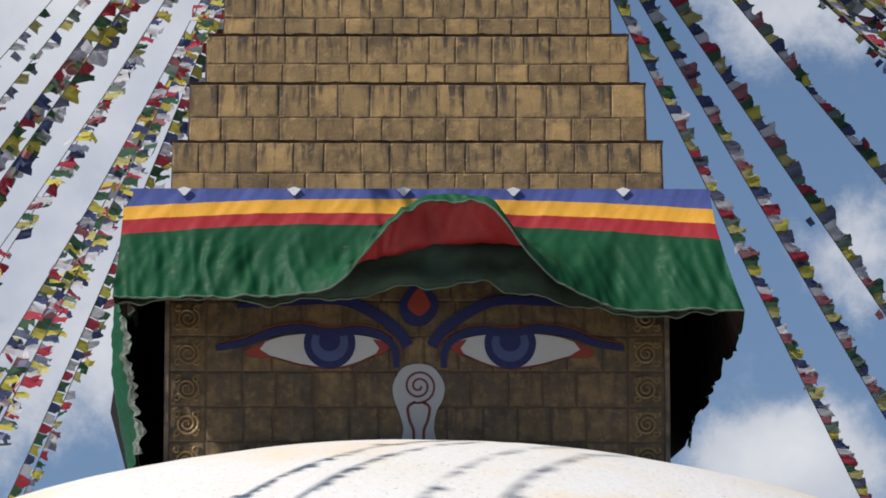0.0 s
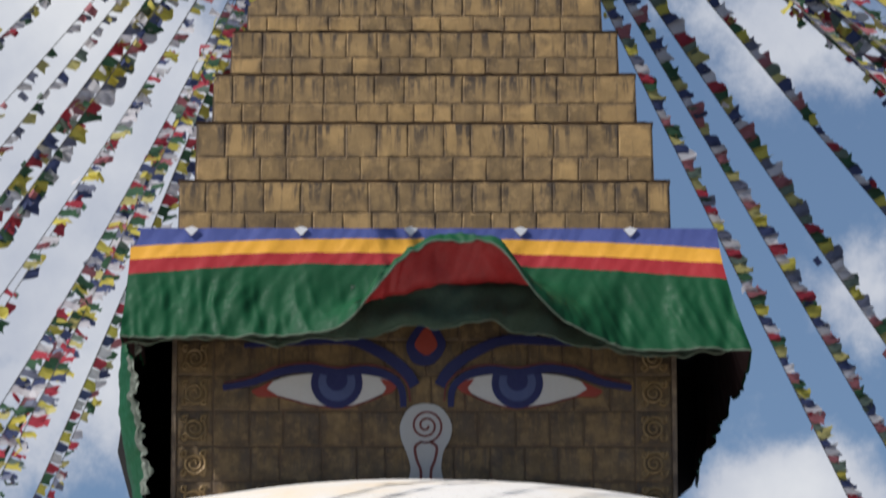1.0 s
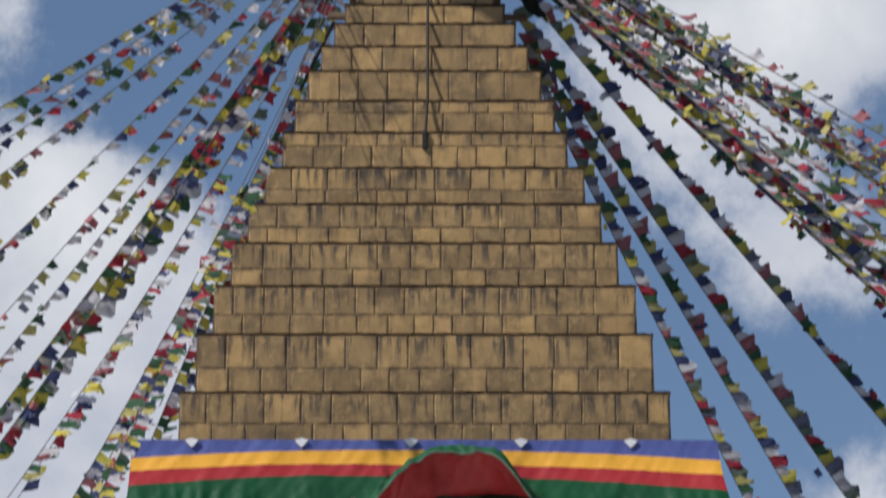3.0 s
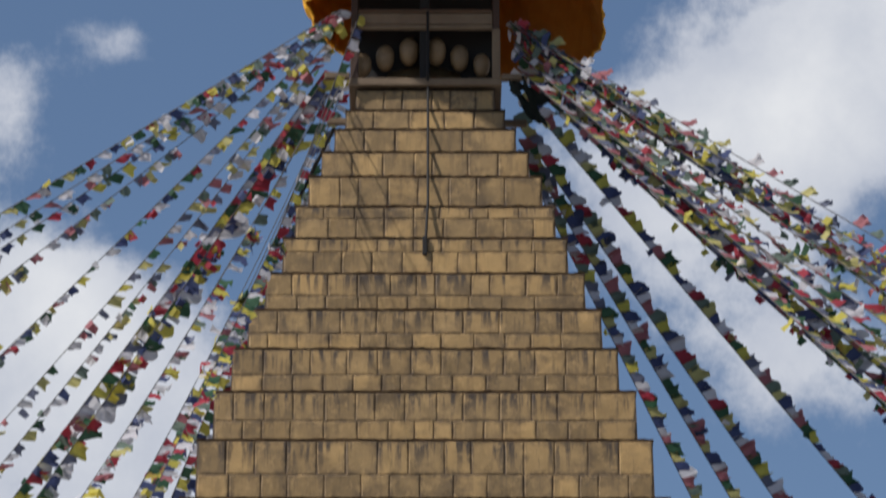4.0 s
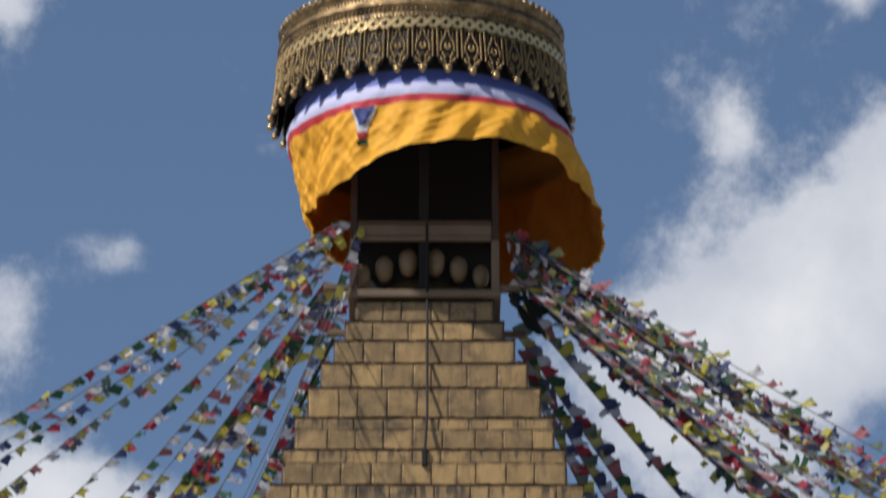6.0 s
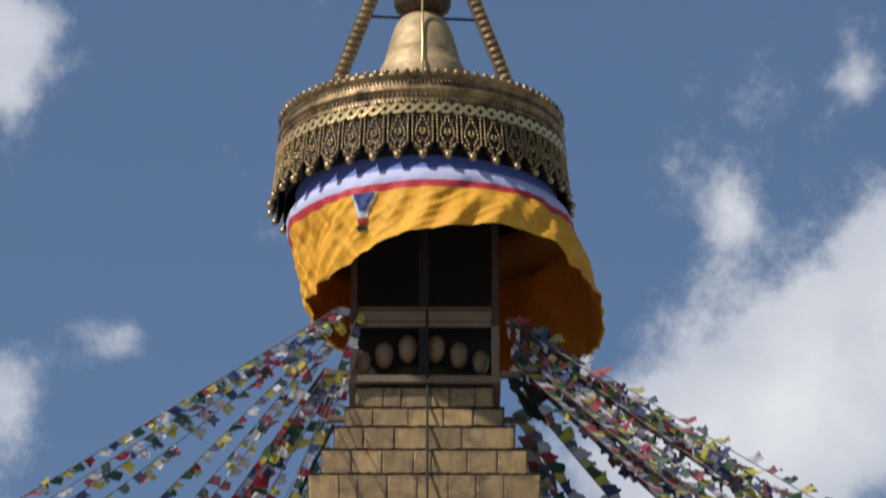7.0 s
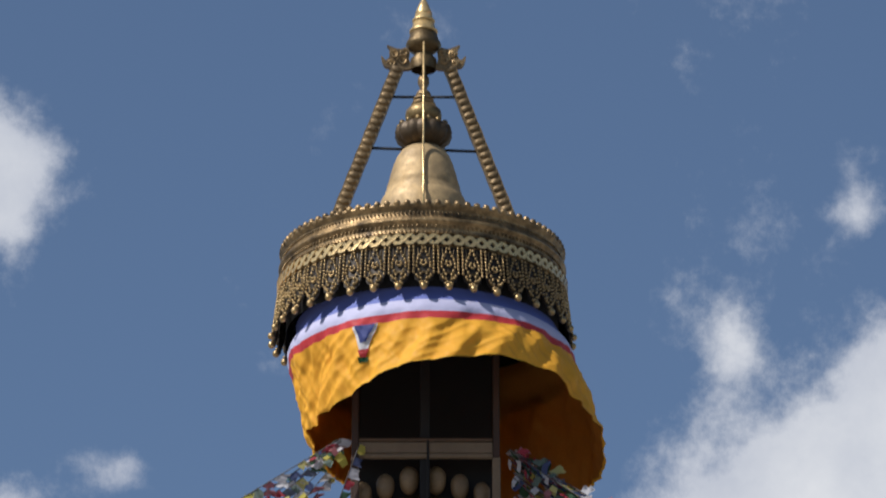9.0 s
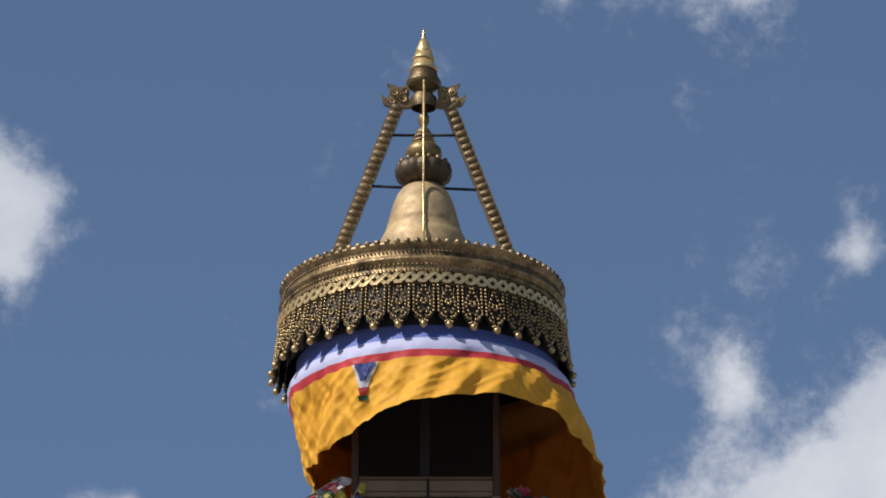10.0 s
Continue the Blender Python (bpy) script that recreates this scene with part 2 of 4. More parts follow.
bm = bmesh.new()
DOME_R, DOME_Z = 17.0, 0.92
prof = [(DOME_R * math.cos(a), DOME_Z + DOME_R * math.sin(a)) for a in [radians(-3.1) + i / 60 * radians(93.0) for i in range(61)]]
lathe(bm, prof, 160)
for v in bm.verts:
    r = Vector((v.co.x, v.co.y, v.co.z - DOME_Z))
    k = noise.noise(v.co * 0.45) * 0.02 + noise.noise(v.co * 1.7) * 0.008
    if v.co.z > 0.6:
        v.co += r.normalized() * k
dome = part("dome", bm, PLASTER, smooth=True)
tagged(dome, "white limewashed stupa dome with saffron-yellow stains", "dome", kind="structure")

# ---- stepped spire of thirteen gilded tiers ----
spire = thing("stepped_spire", "thirteen-tiered square spire clad in weathered gilded copper plates", "spire", at=(0, 0, 20.6))
TOPS = [21.47, 22.28, 22.97, 23.60, 24.18, 24.73, 25.27, 25.75, 26.21, 26.60, 26.97, 27.28, 27.62]
HALF = [3.05, 2.85, 2.65, 2.436, 2.235, 2.03, 1.818, 1.664, 1.50, 1.335, 1.17, 1.03, 0.90]
rnd = random.Random(11)


def plate_mesh(w, h, k):
    """One hammered plate: a shallow pillow with a turned edge, its back at y = 0."""
    bm = bmesh.new()
    r = random.Random(k)
    e, d = 0.007, 0.006
    j = 0.007
    rows = [(sx * w / 2 + r.uniform(-j, j) * 0.8, sz * h / 2 + r.uniform(-j, j) * 0.6, 0) for sx, sz in ((-1, -1), (0.02, -1), (1, -1), (1, 0.1), (1, 1), (-0.1, 1), (-1, 1), (-1, -0.05))]
    q = len(rows)
    outer = [bm.verts.new((x, 0, z)) for x, z, _ in rows]
    rim = [bm.verts.new((x * (1 - e / w), -d, z * (1 - e / h))) for x, z, _ in rows]
    inner = [bm.verts.new((x * (1 - 5 * e / w), -d - 0.001 - r.random() * 0.006, z * (1 - 5 * e / h))) for x, z, _ in rows]
    for a, b in ((outer, rim), (rim, inner)):
        for i in range(q):
            k2 = (i + 1) % q
            bm.faces.new((a[i], a[k2], b[k2], b[i]))
    bm.faces.new(inner)
    return bm


base_z = 20.45
for n, (top, half) in enumerate(zip(TOPS, HALF)):
    low = base_z if n == 0 else TOPS[n - 1]
    flare = half + 0.022
    bm = bmesh.new()
    r = bmesh.ops.create_cube(bm, size=1.0)
    for v in r["verts"]:
        s = flare if v.co.z < 0 else half
        v.co = Vector((math.copysign(s, v.co.x), math.copysign(s, v.co.y), low if v.co.z < 0 else top - 0.03))
    tier = part("tier", bm, GILT_JOINT, spire)
    tier.location = (0, 0, -20.6)
    bm = bmesh.new()
    o = 0.016
    sheet(bm, lambda u, v: Vector((-half - o + 2 * (half + o) * u, -half - o + 2 * (half + o) * v,
                                   top + 0.012 * noise.noise(Vector((u * 9 * half, n * 3.1, v * 9 * half))) + 0.012 * noise.noise(Vector((u * 40 * half, n * 1.7, 0.5))))), 90, 4, 0.045)
    part("ledge", bm, GILT_LEDGE, tier, "stained projecting ledge")
    rows = 3 if n == 0 else (2 if n < 8 else 1)
    cuts = {3: [0.0, 0.22, 0.60, 1.0], 2: [0.0, 0.66 if n > 5 else 0.44, 1.0], 1: [0.0, 1.0]}[rows]
    for a, b in zip(cuts, cuts[1:]):
        za, zb = low + (top - 0.035 - low) * a, low + (top - 0.035 - low) * b
        x = -half
        while x < half - 0.02:
            w = rnd.choice((0.24, 0.33, 0.36, 0.38, 0.39, 0.40, 0.42, 0.46))
            if half - (x + w) < 0.22:
                w = half - x
            tall = rnd.uniform(-0.010, 0.006)
            bm = plate_mesh(w - 0.007, zb - za - 0.006 + tall * 0.5, rnd.random())
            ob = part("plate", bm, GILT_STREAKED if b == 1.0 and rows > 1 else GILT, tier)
            zc = (za + zb) / 2
            ob.location = (x + w / 2, -(flare + (half - flare) * (zc - low) / (top - low)) - 0.001, zc)
            ob.rotation_euler = (rnd.uniform(-0.008, 0.008), rnd.uniform(-0.005, 0.005), rnd.uniform(-0.008, 0.008))
            x += w


# ---- painted harmika ----
HX, HY = 3.11, 3.10
harmika = thing("harmika", "square plated tower block painted with blue-lidded eyes below a cloth canopy", "tower block", at=(0, 0, 16.9))


def own(ob, parent_z):
    ob.location.z -= parent_z
    return ob


def spline(pts, n=6, closed=True):
    """A smooth line through points of (x, z)."""
    out, m = [], len(pts)
    last = m if closed else m - 1
    for i in range(last):
        p = [Vector(pts[(i + k) % m] if closed else pts[max(0, min(m - 1, i + k))]) for k in (-1, 0, 1, 2)]
        for j in range(n):
            t = j / n
            q = 0.5 * (2 * p[1] + (p[2] - p[0]) * t + (2 * p[0] - 5 * p[1] + 4 * p[2] - p[3]) * t * t + (3 * p[1] - p[0] - 3 * p[2] + p[3]) * t ** 3)
            out.append((q.x, q.y))
    if not closed:
        out.append(tuple(pts[-1]))
    return out


def ribbon(pts, w0, w1=None, mid=None):
    """The outline of a band along a line of (x, z); widths at start, end and middle."""
    w1 = w0 if w1 is None else w1
    left, right = [], []
    n = len(pts) - 1
    for i, p in enumerate(pts):
        a, b = Vector(pts[max(0, i - 1)]), Vector(pts[min(n, i + 1)])
        d = (b - a).normalized()
        t = i / n
        w = w0 + (w1 - w0) * t
        if mid is not None:
            w = w + (mid - (w0 + w1) / 2) * math.sin(math.pi * t)
        q = Vector((-d.y, d.x)) * w / 2
        left.append((p[0] + q.x, p[1] + q.y))
        right.append((p[0] - q.x, p[1] - q.y))
    return left + right[::-1]


def face_part(name, outline, mat, parent, lift, label=""):
    """A skin of paint on the harmika's front: an outline of (x, z), its front lift metres before the plates."""
    bm = plate_poly(bmesh.new(), outline, -HY - 0.034 - lift, -HY - 0.02)
    bmesh.ops.triangulate(bm, faces=bm.faces[:])
    return own(part(name, bm, mat, parent, label), 16.9)


bm = box(bmesh.new(), (-HX, -HY, 16.9), (HX, HY, 20.5))
own(part("wall", bm, GILT_JOINT, harmika), 16.9)
rnd = random.Random(5)
for row in range(8):
    z0 = 17.16 + 0.447 * row
    if z0 > 20.3:
        break
    x = -2.60
    while x < 2.55:
        w = rnd.choice((0.36, 0.42, 0.45, 0.47, 0.52))
        if 2.60 - (x + w) < 0.28:
            w = 2.60 - x
        ob = part("plate", plate_mesh(w - 0.018, 0.447 - 0.018, rnd.random()), GILT_GRIMY_SHADED, harmika)
        ob.location = (x + w / 2, -HY - 0.001, z0 + 0.2235 - 16.9)
        x += w

GILT_SCROLL = material("rubbed_gilt", (0.25, 0.165, 0.07), 0.5, 0.3, (0.15, 0.10, 0.05), 14, 0.6, 20, 0.3, 20)
# carved corner columns: square panels with a scroll, and a plain outer fillet
def scroll(bm, cx, cz, r, turns=2.2, flip=1, y=-HY - 0.03):
    pts = []
    for i in range(30):
        t = i / 29
        a = turns * 2 * math.pi * t * flip + 0.7
        pts.append((cx + r * (1 - 0.85 * t) * math.cos(a), y, cz + r * (1 - 0.85 * t) * math.sin(a)))
    tube(bm, pts, lambda t: 0.022 * (1 - 0.4 * t), 5)


for side in (-1, 1):
    for row in range(8):
        z0 = 17.16 + 0.447 * row
        if z0 > 20.3:
            break
        bm = plate_mesh(0.44, 0.43, row)
        ob = part("carved_panel", bm, GILT_GRIMY_SHADED, harmika, "gilded corner panel with scroll relief")
        cx = side * 2.83
        ob.location = (cx, -HY - 0.001, z0 + 0.2235 - 16.9)
        bm = bmesh.new()
        scroll(bm, 0, 0, 0.15, 2.2, side, -0.028)
        for k in range(4):
            a = math.pi / 4 + k * math.pi / 2
            scroll(bm, 0.165 * math.cos(a), 0.165 * math.sin(a), 0.05, 1.2, -side, -0.028)
        part("scroll", bm, GILT_SCROLL, ob)
    bm = box(bmesh.new(), (side * 3.085 - 0.03, -HY - 0.03, 16.95), (side * 3.085 + 0.03, -HY + 0.02, 20.45), 0.008)
    own(part("corner_fillet", bm, GILT_LEDGE, harmika), 16.9)

EYE_WHITE = material("white_paint", (0.52, 0.51, 0.49), 0.6, 0, (0.4, 0.37, 0.33), 20, 0.3, 40, 0.15, 30)
EYE_BLUE = material("ultramarine_paint", (0.012, 0.015, 0.09), 0.55, 0, None, 20, 0.3, 40, 0.15, 30)
EYE_PALE = material("slate_blue_paint", (0.06, 0.08, 0.19), 0.55, 0, None, 20, 0.3, 40, 0.15, 30)
EYE_RED = material("red_paint", (0.28, 0.038, 0.022), 0.55, 0, None, 20, 0.3, 40, 0.15, 30)
NOSE_GREY = material("pale_grey_paint", (0.40, 0.40, 0.39), 0.6, 0, (0.36, 0.35, 0.33), 20, 0.3, 40, 0.15, 30)
NOSE_RED = material("maroon_paint", (0.16, 0.035, 0.03), 0.6, 0, None, 20, 0.3, 40, 0.15, 30)


def hx(dx, zpx):
    return (0.00696 * dx, 17.65 + (777 - zpx) * 0.00706)


for side in (-1, 1):
    # outline of one eye, mirrored for the other
    def place(pts):
        return [(0.035 + side * 0.00696 * a, 17.65 + (777 - b) * 0.00706) for a, b in pts]

    eye = face_part("eye", spline(place([(60, 612), (85, 597), (140, 590), (200, 590), (255, 598), (292, 618), (240, 636), (200, 646), (150, 650), (105, 638)]), 5),
                    EYE_WHITE, harmika, 0.004, "white painted eye with a blue iris")

    def own_sub(name, outline, mat, lift):
        bm = plate_poly(bmesh.new(), outline, -HY - 0.034 - lift, -HY - 0.02)
        bmesh.ops.triangulate(bm, faces=bm.faces[:])
        return part(name, bm, mat, eye)

    own_sub("inner_corner", place([(52, 614), (66, 603), (84, 600), (72, 616), (80, 630), (62, 624)]), EYE_RED, 0.008)
    own_sub("outer_corner", place([(272, 603), (312, 622), (300, 632), (262, 632), (284, 618)]), EYE_RED, 0.008)

    def disc(cx, cy, r, cut):
        return place([(cx + r * math.cos(a), max(cut, cy - r * math.sin(a))) for a in [i / 28 * 2 * math.pi for i in range(28)]])

    own_sub("iris", disc(160, 607, 46, 584), EYE_BLUE, 0.008)
    own_sub("iris_ring", disc(160, 607, 33, 588), EYE_PALE, 0.011)
    own_sub("pupil", disc(160, 603, 19, 588), EYE_BLUE, 0.014)
    own_sub("upper_lid", ribbon(spline(place([(42, 650), (46, 616), (70, 594), (110, 584), (160, 589), (210, 581), (262, 588), (310, 606), (362, 616)]), 5, False), 0.075, 0.07, 0.105), EYE_BLUE, 0.012)
    own_sub("lid_line", ribbon(spline(place([(30, 640), (36, 608), (62, 585), (106, 574), (160, 579), (210, 571), (266, 578), (312, 597), (360, 607)]), 5, False), 0.020, 0.016), NOSE_RED, 0.007)
    own_sub("lower_line", ribbon(spline(place([(80, 630), (105, 640), (150, 652), (200, 648), (240, 638), (300, 622)]), 5, False), 0.018), NOSE_RED, 0.006)
    face_part("eyebrow", ribbon(spline(place([(22, 612), (42, 582), (84, 552), (140, 530), (230, 533), (325, 540)]), 6, False), 0.14, 0.05, 0.13), EYE_BLUE, harmika, 0.004,
              "dark blue painted eyebrow")

mark = face_part("forehead_mark", spline([hx(4, 492), hx(28, 515), hx(38, 540), hx(22, 568), hx(0, 576), hx(-22, 568), hx(-32, 540), hx(-20, 515)], 5), EYE_BLUE, harmika, 0.004,
                 "red drop ringed with dark blue")
bm = plate_poly(bmesh.new(), spline([hx(4, 508), hx(20, 528), hx(22, 543), hx(4, 558), hx(-16, 543), hx(-13, 528)], 5), -HY - 0.046, -HY - 0.02)
part("drop", bm, EYE_RED, mark)

nose_pts = [hx(a, b) for a, b in ((3, 644), (30, 652), (48, 680), (46, 706), (34, 730), (30, 760), (32, 800), (-26, 800), (-24, 760), (-32, 730), (-41, 706), (-42, 680), (-26, 652))]
nose = face_part("nose", spline(nose_pts, 5), NOSE_GREY, harmika, 0.006, "pale grey spiral nose outlined in maroon")
bm = bmesh.new()
pts = []
for i in range(44):
    t = i / 43
    a = -0.6 * math.pi + t * 2.3 * 2 * math.pi
    pts.append(hx(3 + (31 - 27 * t) * math.cos(a), 684 - (31 - 27 * t) * math.sin(a)))
plate_poly(bm, ribbon(pts, 0.026), -HY - 0.048, -HY - 0.03)
bmesh.ops.triangulate(bm, faces=bm.faces[:])
part("spiral", bm, NOSE_RED, nose)
for s in (-1, 1):
    bm = plate_poly(bmesh.new(), ribbon(spline([hx(3 + s * 6, 712), hx(3 + s * 19, 722), hx(3 + s * 16, 745), hx(3 + s * 9, 765), hx(3 + s * 10, 800)], 5, False), 0.034), -HY - 0.048, -HY - 0.03)
    bmesh.ops.triangulate(bm, faces=bm.faces[:])
    part("nostril_line", bm, NOSE_RED, nose)

# ---- canopy with its striped valance round the harmika ----
CB = material("blue_satin", (0.085, 0.11, 0.32), 0.55, 0, (0.05, 0.065, 0.2), 8, 0.4, 30, 0.25, 18, gloss=0.25)
CY = material("golden_satin", (0.80, 0.40, 0.045), 0.5, 0, (0.55, 0.24, 0.03), 8, 0.4, 30, 0.25, 18, gloss=0.25)
CR = material("red_satin", (0.36, 0.024, 0.03), 0.6, 0, (0.22, 0.015, 0.02), 8, 0.4, 30, 0.2, 18, gloss=0.2)
CG = material("green_satin", (0.007, 0.074, 0.028), 0.62, 0, (0.003, 0.036, 0.013), 8, 0.6, 30, 0.04, 30, gloss=0.16)
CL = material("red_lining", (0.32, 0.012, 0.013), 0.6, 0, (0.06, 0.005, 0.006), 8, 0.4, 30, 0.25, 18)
CI = material("faded_green_cloth", (0.085, 0.145, 0.095), 0.7, 0, (0.03, 0.06, 0.04), 8, 0.6, 30, 0.4, 12)
# The red lining again, darkened to hold the shade inside the side cloths.
CD = material("shaded_red_lining", (0.035, 0.008, 0.009), 0.85, 0, (0.015, 0.006, 0.006), 8, 0.6, 30, 0.25, 18)
TORN = material("torn_grey_lining", (0.22, 0.24, 0.20), 0.85, 0, (0.03, 0.05, 0.03), 26, 1.0, 30, 0.5, 30)
WHITE_CLOTH = material("white_cloth", (0.78, 0.78, 0.80), 0.7, 0, (0.6, 0.6, 0.66), 8, 0.3, 40, 0.2, 20)

canopy = thing("canopy", "wind-lifted cloth canopy striped blue, yellow, red and green around the eyes", "canopy", at=(0, 0, 20.6))
# Black underside: the colour carries the shade beneath the canopy.
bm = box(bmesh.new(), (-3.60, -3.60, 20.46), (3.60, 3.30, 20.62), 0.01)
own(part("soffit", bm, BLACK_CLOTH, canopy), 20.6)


def valance(u, s, off=0.0):
    """The front cloth: u from -1 to 1 along the eave, s from 0 at the eave to 1 at the hem."""
    lift = math.exp(-((u - 0.0) / (0.24 if u < 0.0 else 0.40)) ** 2) + 0.10 * noise.noise(Vector((u * 4.3, 3.3, 0.0)))
    lift = max(0.0, lift * 1.06 - 0.06)
    length = 1.80 - 0.18 * smooth_step(0.3, -0.6, u) * (1 - lift)
    turn = max(0.33, min(0.54, 0.42 - 0.38 * u))
    y, z, n, phi = -3.64, 20.69, 30, 0.0
    ds = s / n
    for i in range(n):
        t = (i + 0.5) * ds
        phi = radians(4 + 19 * smooth_step(0, 0.35, t) + 12 * smooth_step(0.6, 1, t) * noise.noise(Vector((u * 3.1, 2.7, t))) + lift * 134 * smooth_step(turn, turn + 0.2, t) - lift * 110 * smooth_step(0.82, 0.94, t))
        y -= math.sin(phi) * length * ds
        z -= math.cos(phi) * length * ds
    x = 3.61 * u + (0.10 if u < 0 else 0.38) * u * s ** 1.4
    soft = smooth_step(0.22, 0.75, s)
    fold = (0.030 + 0.02 * smooth_step(-0.25, -0.6, u)) * (0.2 + 1.5 * abs(noise.noise(Vector((u * 3.7, s * 0.5, 41.0))))) * math.sin(u * 31 + 5 * noise.noise(Vector((u * 2.3, s * 0.8, 0.0))) + s * 1.2) + 0.085 * noise.noise(Vector((u * 8, s * 0.6, 5.0))) + 0.030 * noise.noise(Vector((u * 3.1, s, 47.0))) * math.sin(u * 83 + 9 * noise.noise(Vector((u * 5, s * 0.9, 31.0))))
    fold += 0.040 * noise.noise(Vector((u * 20 + s * 3, s * 1.0, 1.0)))
    fold = fold * soft * (1 - 0.6 * lift) + lift * soft * (0.07 * noise.noise(Vector((u * 11 + s * 3, s * 2.2, 21.0))) - 0.05 * abs(noise.noise(Vector((u * 8 - s * 4, s * 1.5, 27.0))))) + 0.016 * noise.noise(Vector((u * 12, s * 4, 9.0))) + 0.008 * noise.noise(Vector((u * 30 + s * 9, s * 3, 19.0)))
    fold += soft * (0.010 * noise.noise(Vector((u * 40 + s * 3, s * 1.2, 13.0))) - 0.050 * abs(noise.noise(Vector((u * 18 - s * 2, s * 0.9 + u * 4, 17.0)))) + 0.012 * abs(noise.noise(Vector((u * 30 - s * 2, s * 1.2, 23.0)))))
    y -= fold * math.cos(phi) - off * math.cos(phi)
    z += 0.02 * noise.noise(Vector((u * 5, s, 3.0))) * soft + fold * math.sin(phi) - off * math.sin(phi)
    x += 0.02 * soft * noise.noise(Vector((u * 10, s * 3, 7.0)))
    return Vector((x, y, z))


def band_k(u, s):
    return 1 + (1.0 if s < 0.1 else 0.44) * u * u


for name, mat, s0, s1, label, nv in (("blue_stripe", CB, 0.0, 0.075, "royal blue top stripe", 4), ("yellow_stripe", CY, 0.075, 0.185, "golden yellow stripe", 5),
                                     ("red_stripe", CR, 0.185, 0.28, "crimson stripe", 5), ("green_skirt", CG, 0.28, None, "glossy green skirt with folds", 40)):
    def f(a, v):
        u = a * 2 - 1
        e0, e1 = s0 * band_k(u, s0), 1.0 if s1 is None else s1 * band_k(u, s1)
        return valance(u, e0 + (e1 - e0) * v)
    ob = part(name, sheet(bmesh.new(), f, 320, nv), mat, canopy, label, smooth=True)
    own(ob, 20.6)
own(part("lining", sheet(bmesh.new(), lambda a, v: valance(a * 2 - 1, 0.15 + 0.845 * v, 0.025), 320, 40), CL, canopy, "red lining showing where the wind folds the cloth up", smooth=True), 20.6)


def inner(a, v):
    u = a * 2 - 1
    drop = 1.34 - 0.16 * math.exp(-((u + 0.1) / 0.4) ** 2) + 0.12 * abs(u) + 0.10 * noise.noise(Vector((u * 7, 0, 0))) + 0.05 * noise.noise(Vector((u * 19, 0, 3.0)))
    fold = 0.05 * math.sin(u * 17 + 3 * noise.noise(Vector((u * 3, v, 2)))) * v + 0.16 * noise.noise(Vector((u * 7, v * 2.2, 4.0))) * v + 0.08 * noise.noise(Vector((u * 16 + v * 3, v * 4, 6.0))) * v
    fold += 0.06 * v * math.sin(v * 15 + 5 * u * u + 2.5 * noise.noise(Vector((u * 3, v * 2, 8.0))))
    puff = 0.27 * max(0.0, 1 - abs(u - 0.06) / 0.40) * math.sin(math.pi * min(1.0, v * v * 0.9))
    return Vector((3.5 * u * (1 + 0.05 * v), -3.56 - 0.34 * v - fold - puff, 20.55 - drop * v + 0.10 * v * v * math.sin(u * 6)))


own(part("inner_valance", sheet(bmesh.new(), inner, 200, 20, 0.008), CI, canopy, "faded grey-green inner cloth", smooth=True), 20.6)
for i in range(5):
    u = -0.80 + 0.3745 * i + 0.005
    p = valance(u, 0.022)
    k = 0.085
    ob = part("diamond", plate_poly(bmesh.new(), [(p.x - k, p.z + 0.02), (p.x - 0.012, p.z - 0.06), (p.x + 0.012, p.z - 0.06), (p.x + k, p.z + 0.02), (p.x, p.z + 0.05)], p.y - 0.035, p.y - 0.01),
              WHITE_CLOTH, canopy, "small white diamond knot")
    own(ob, 20.6)

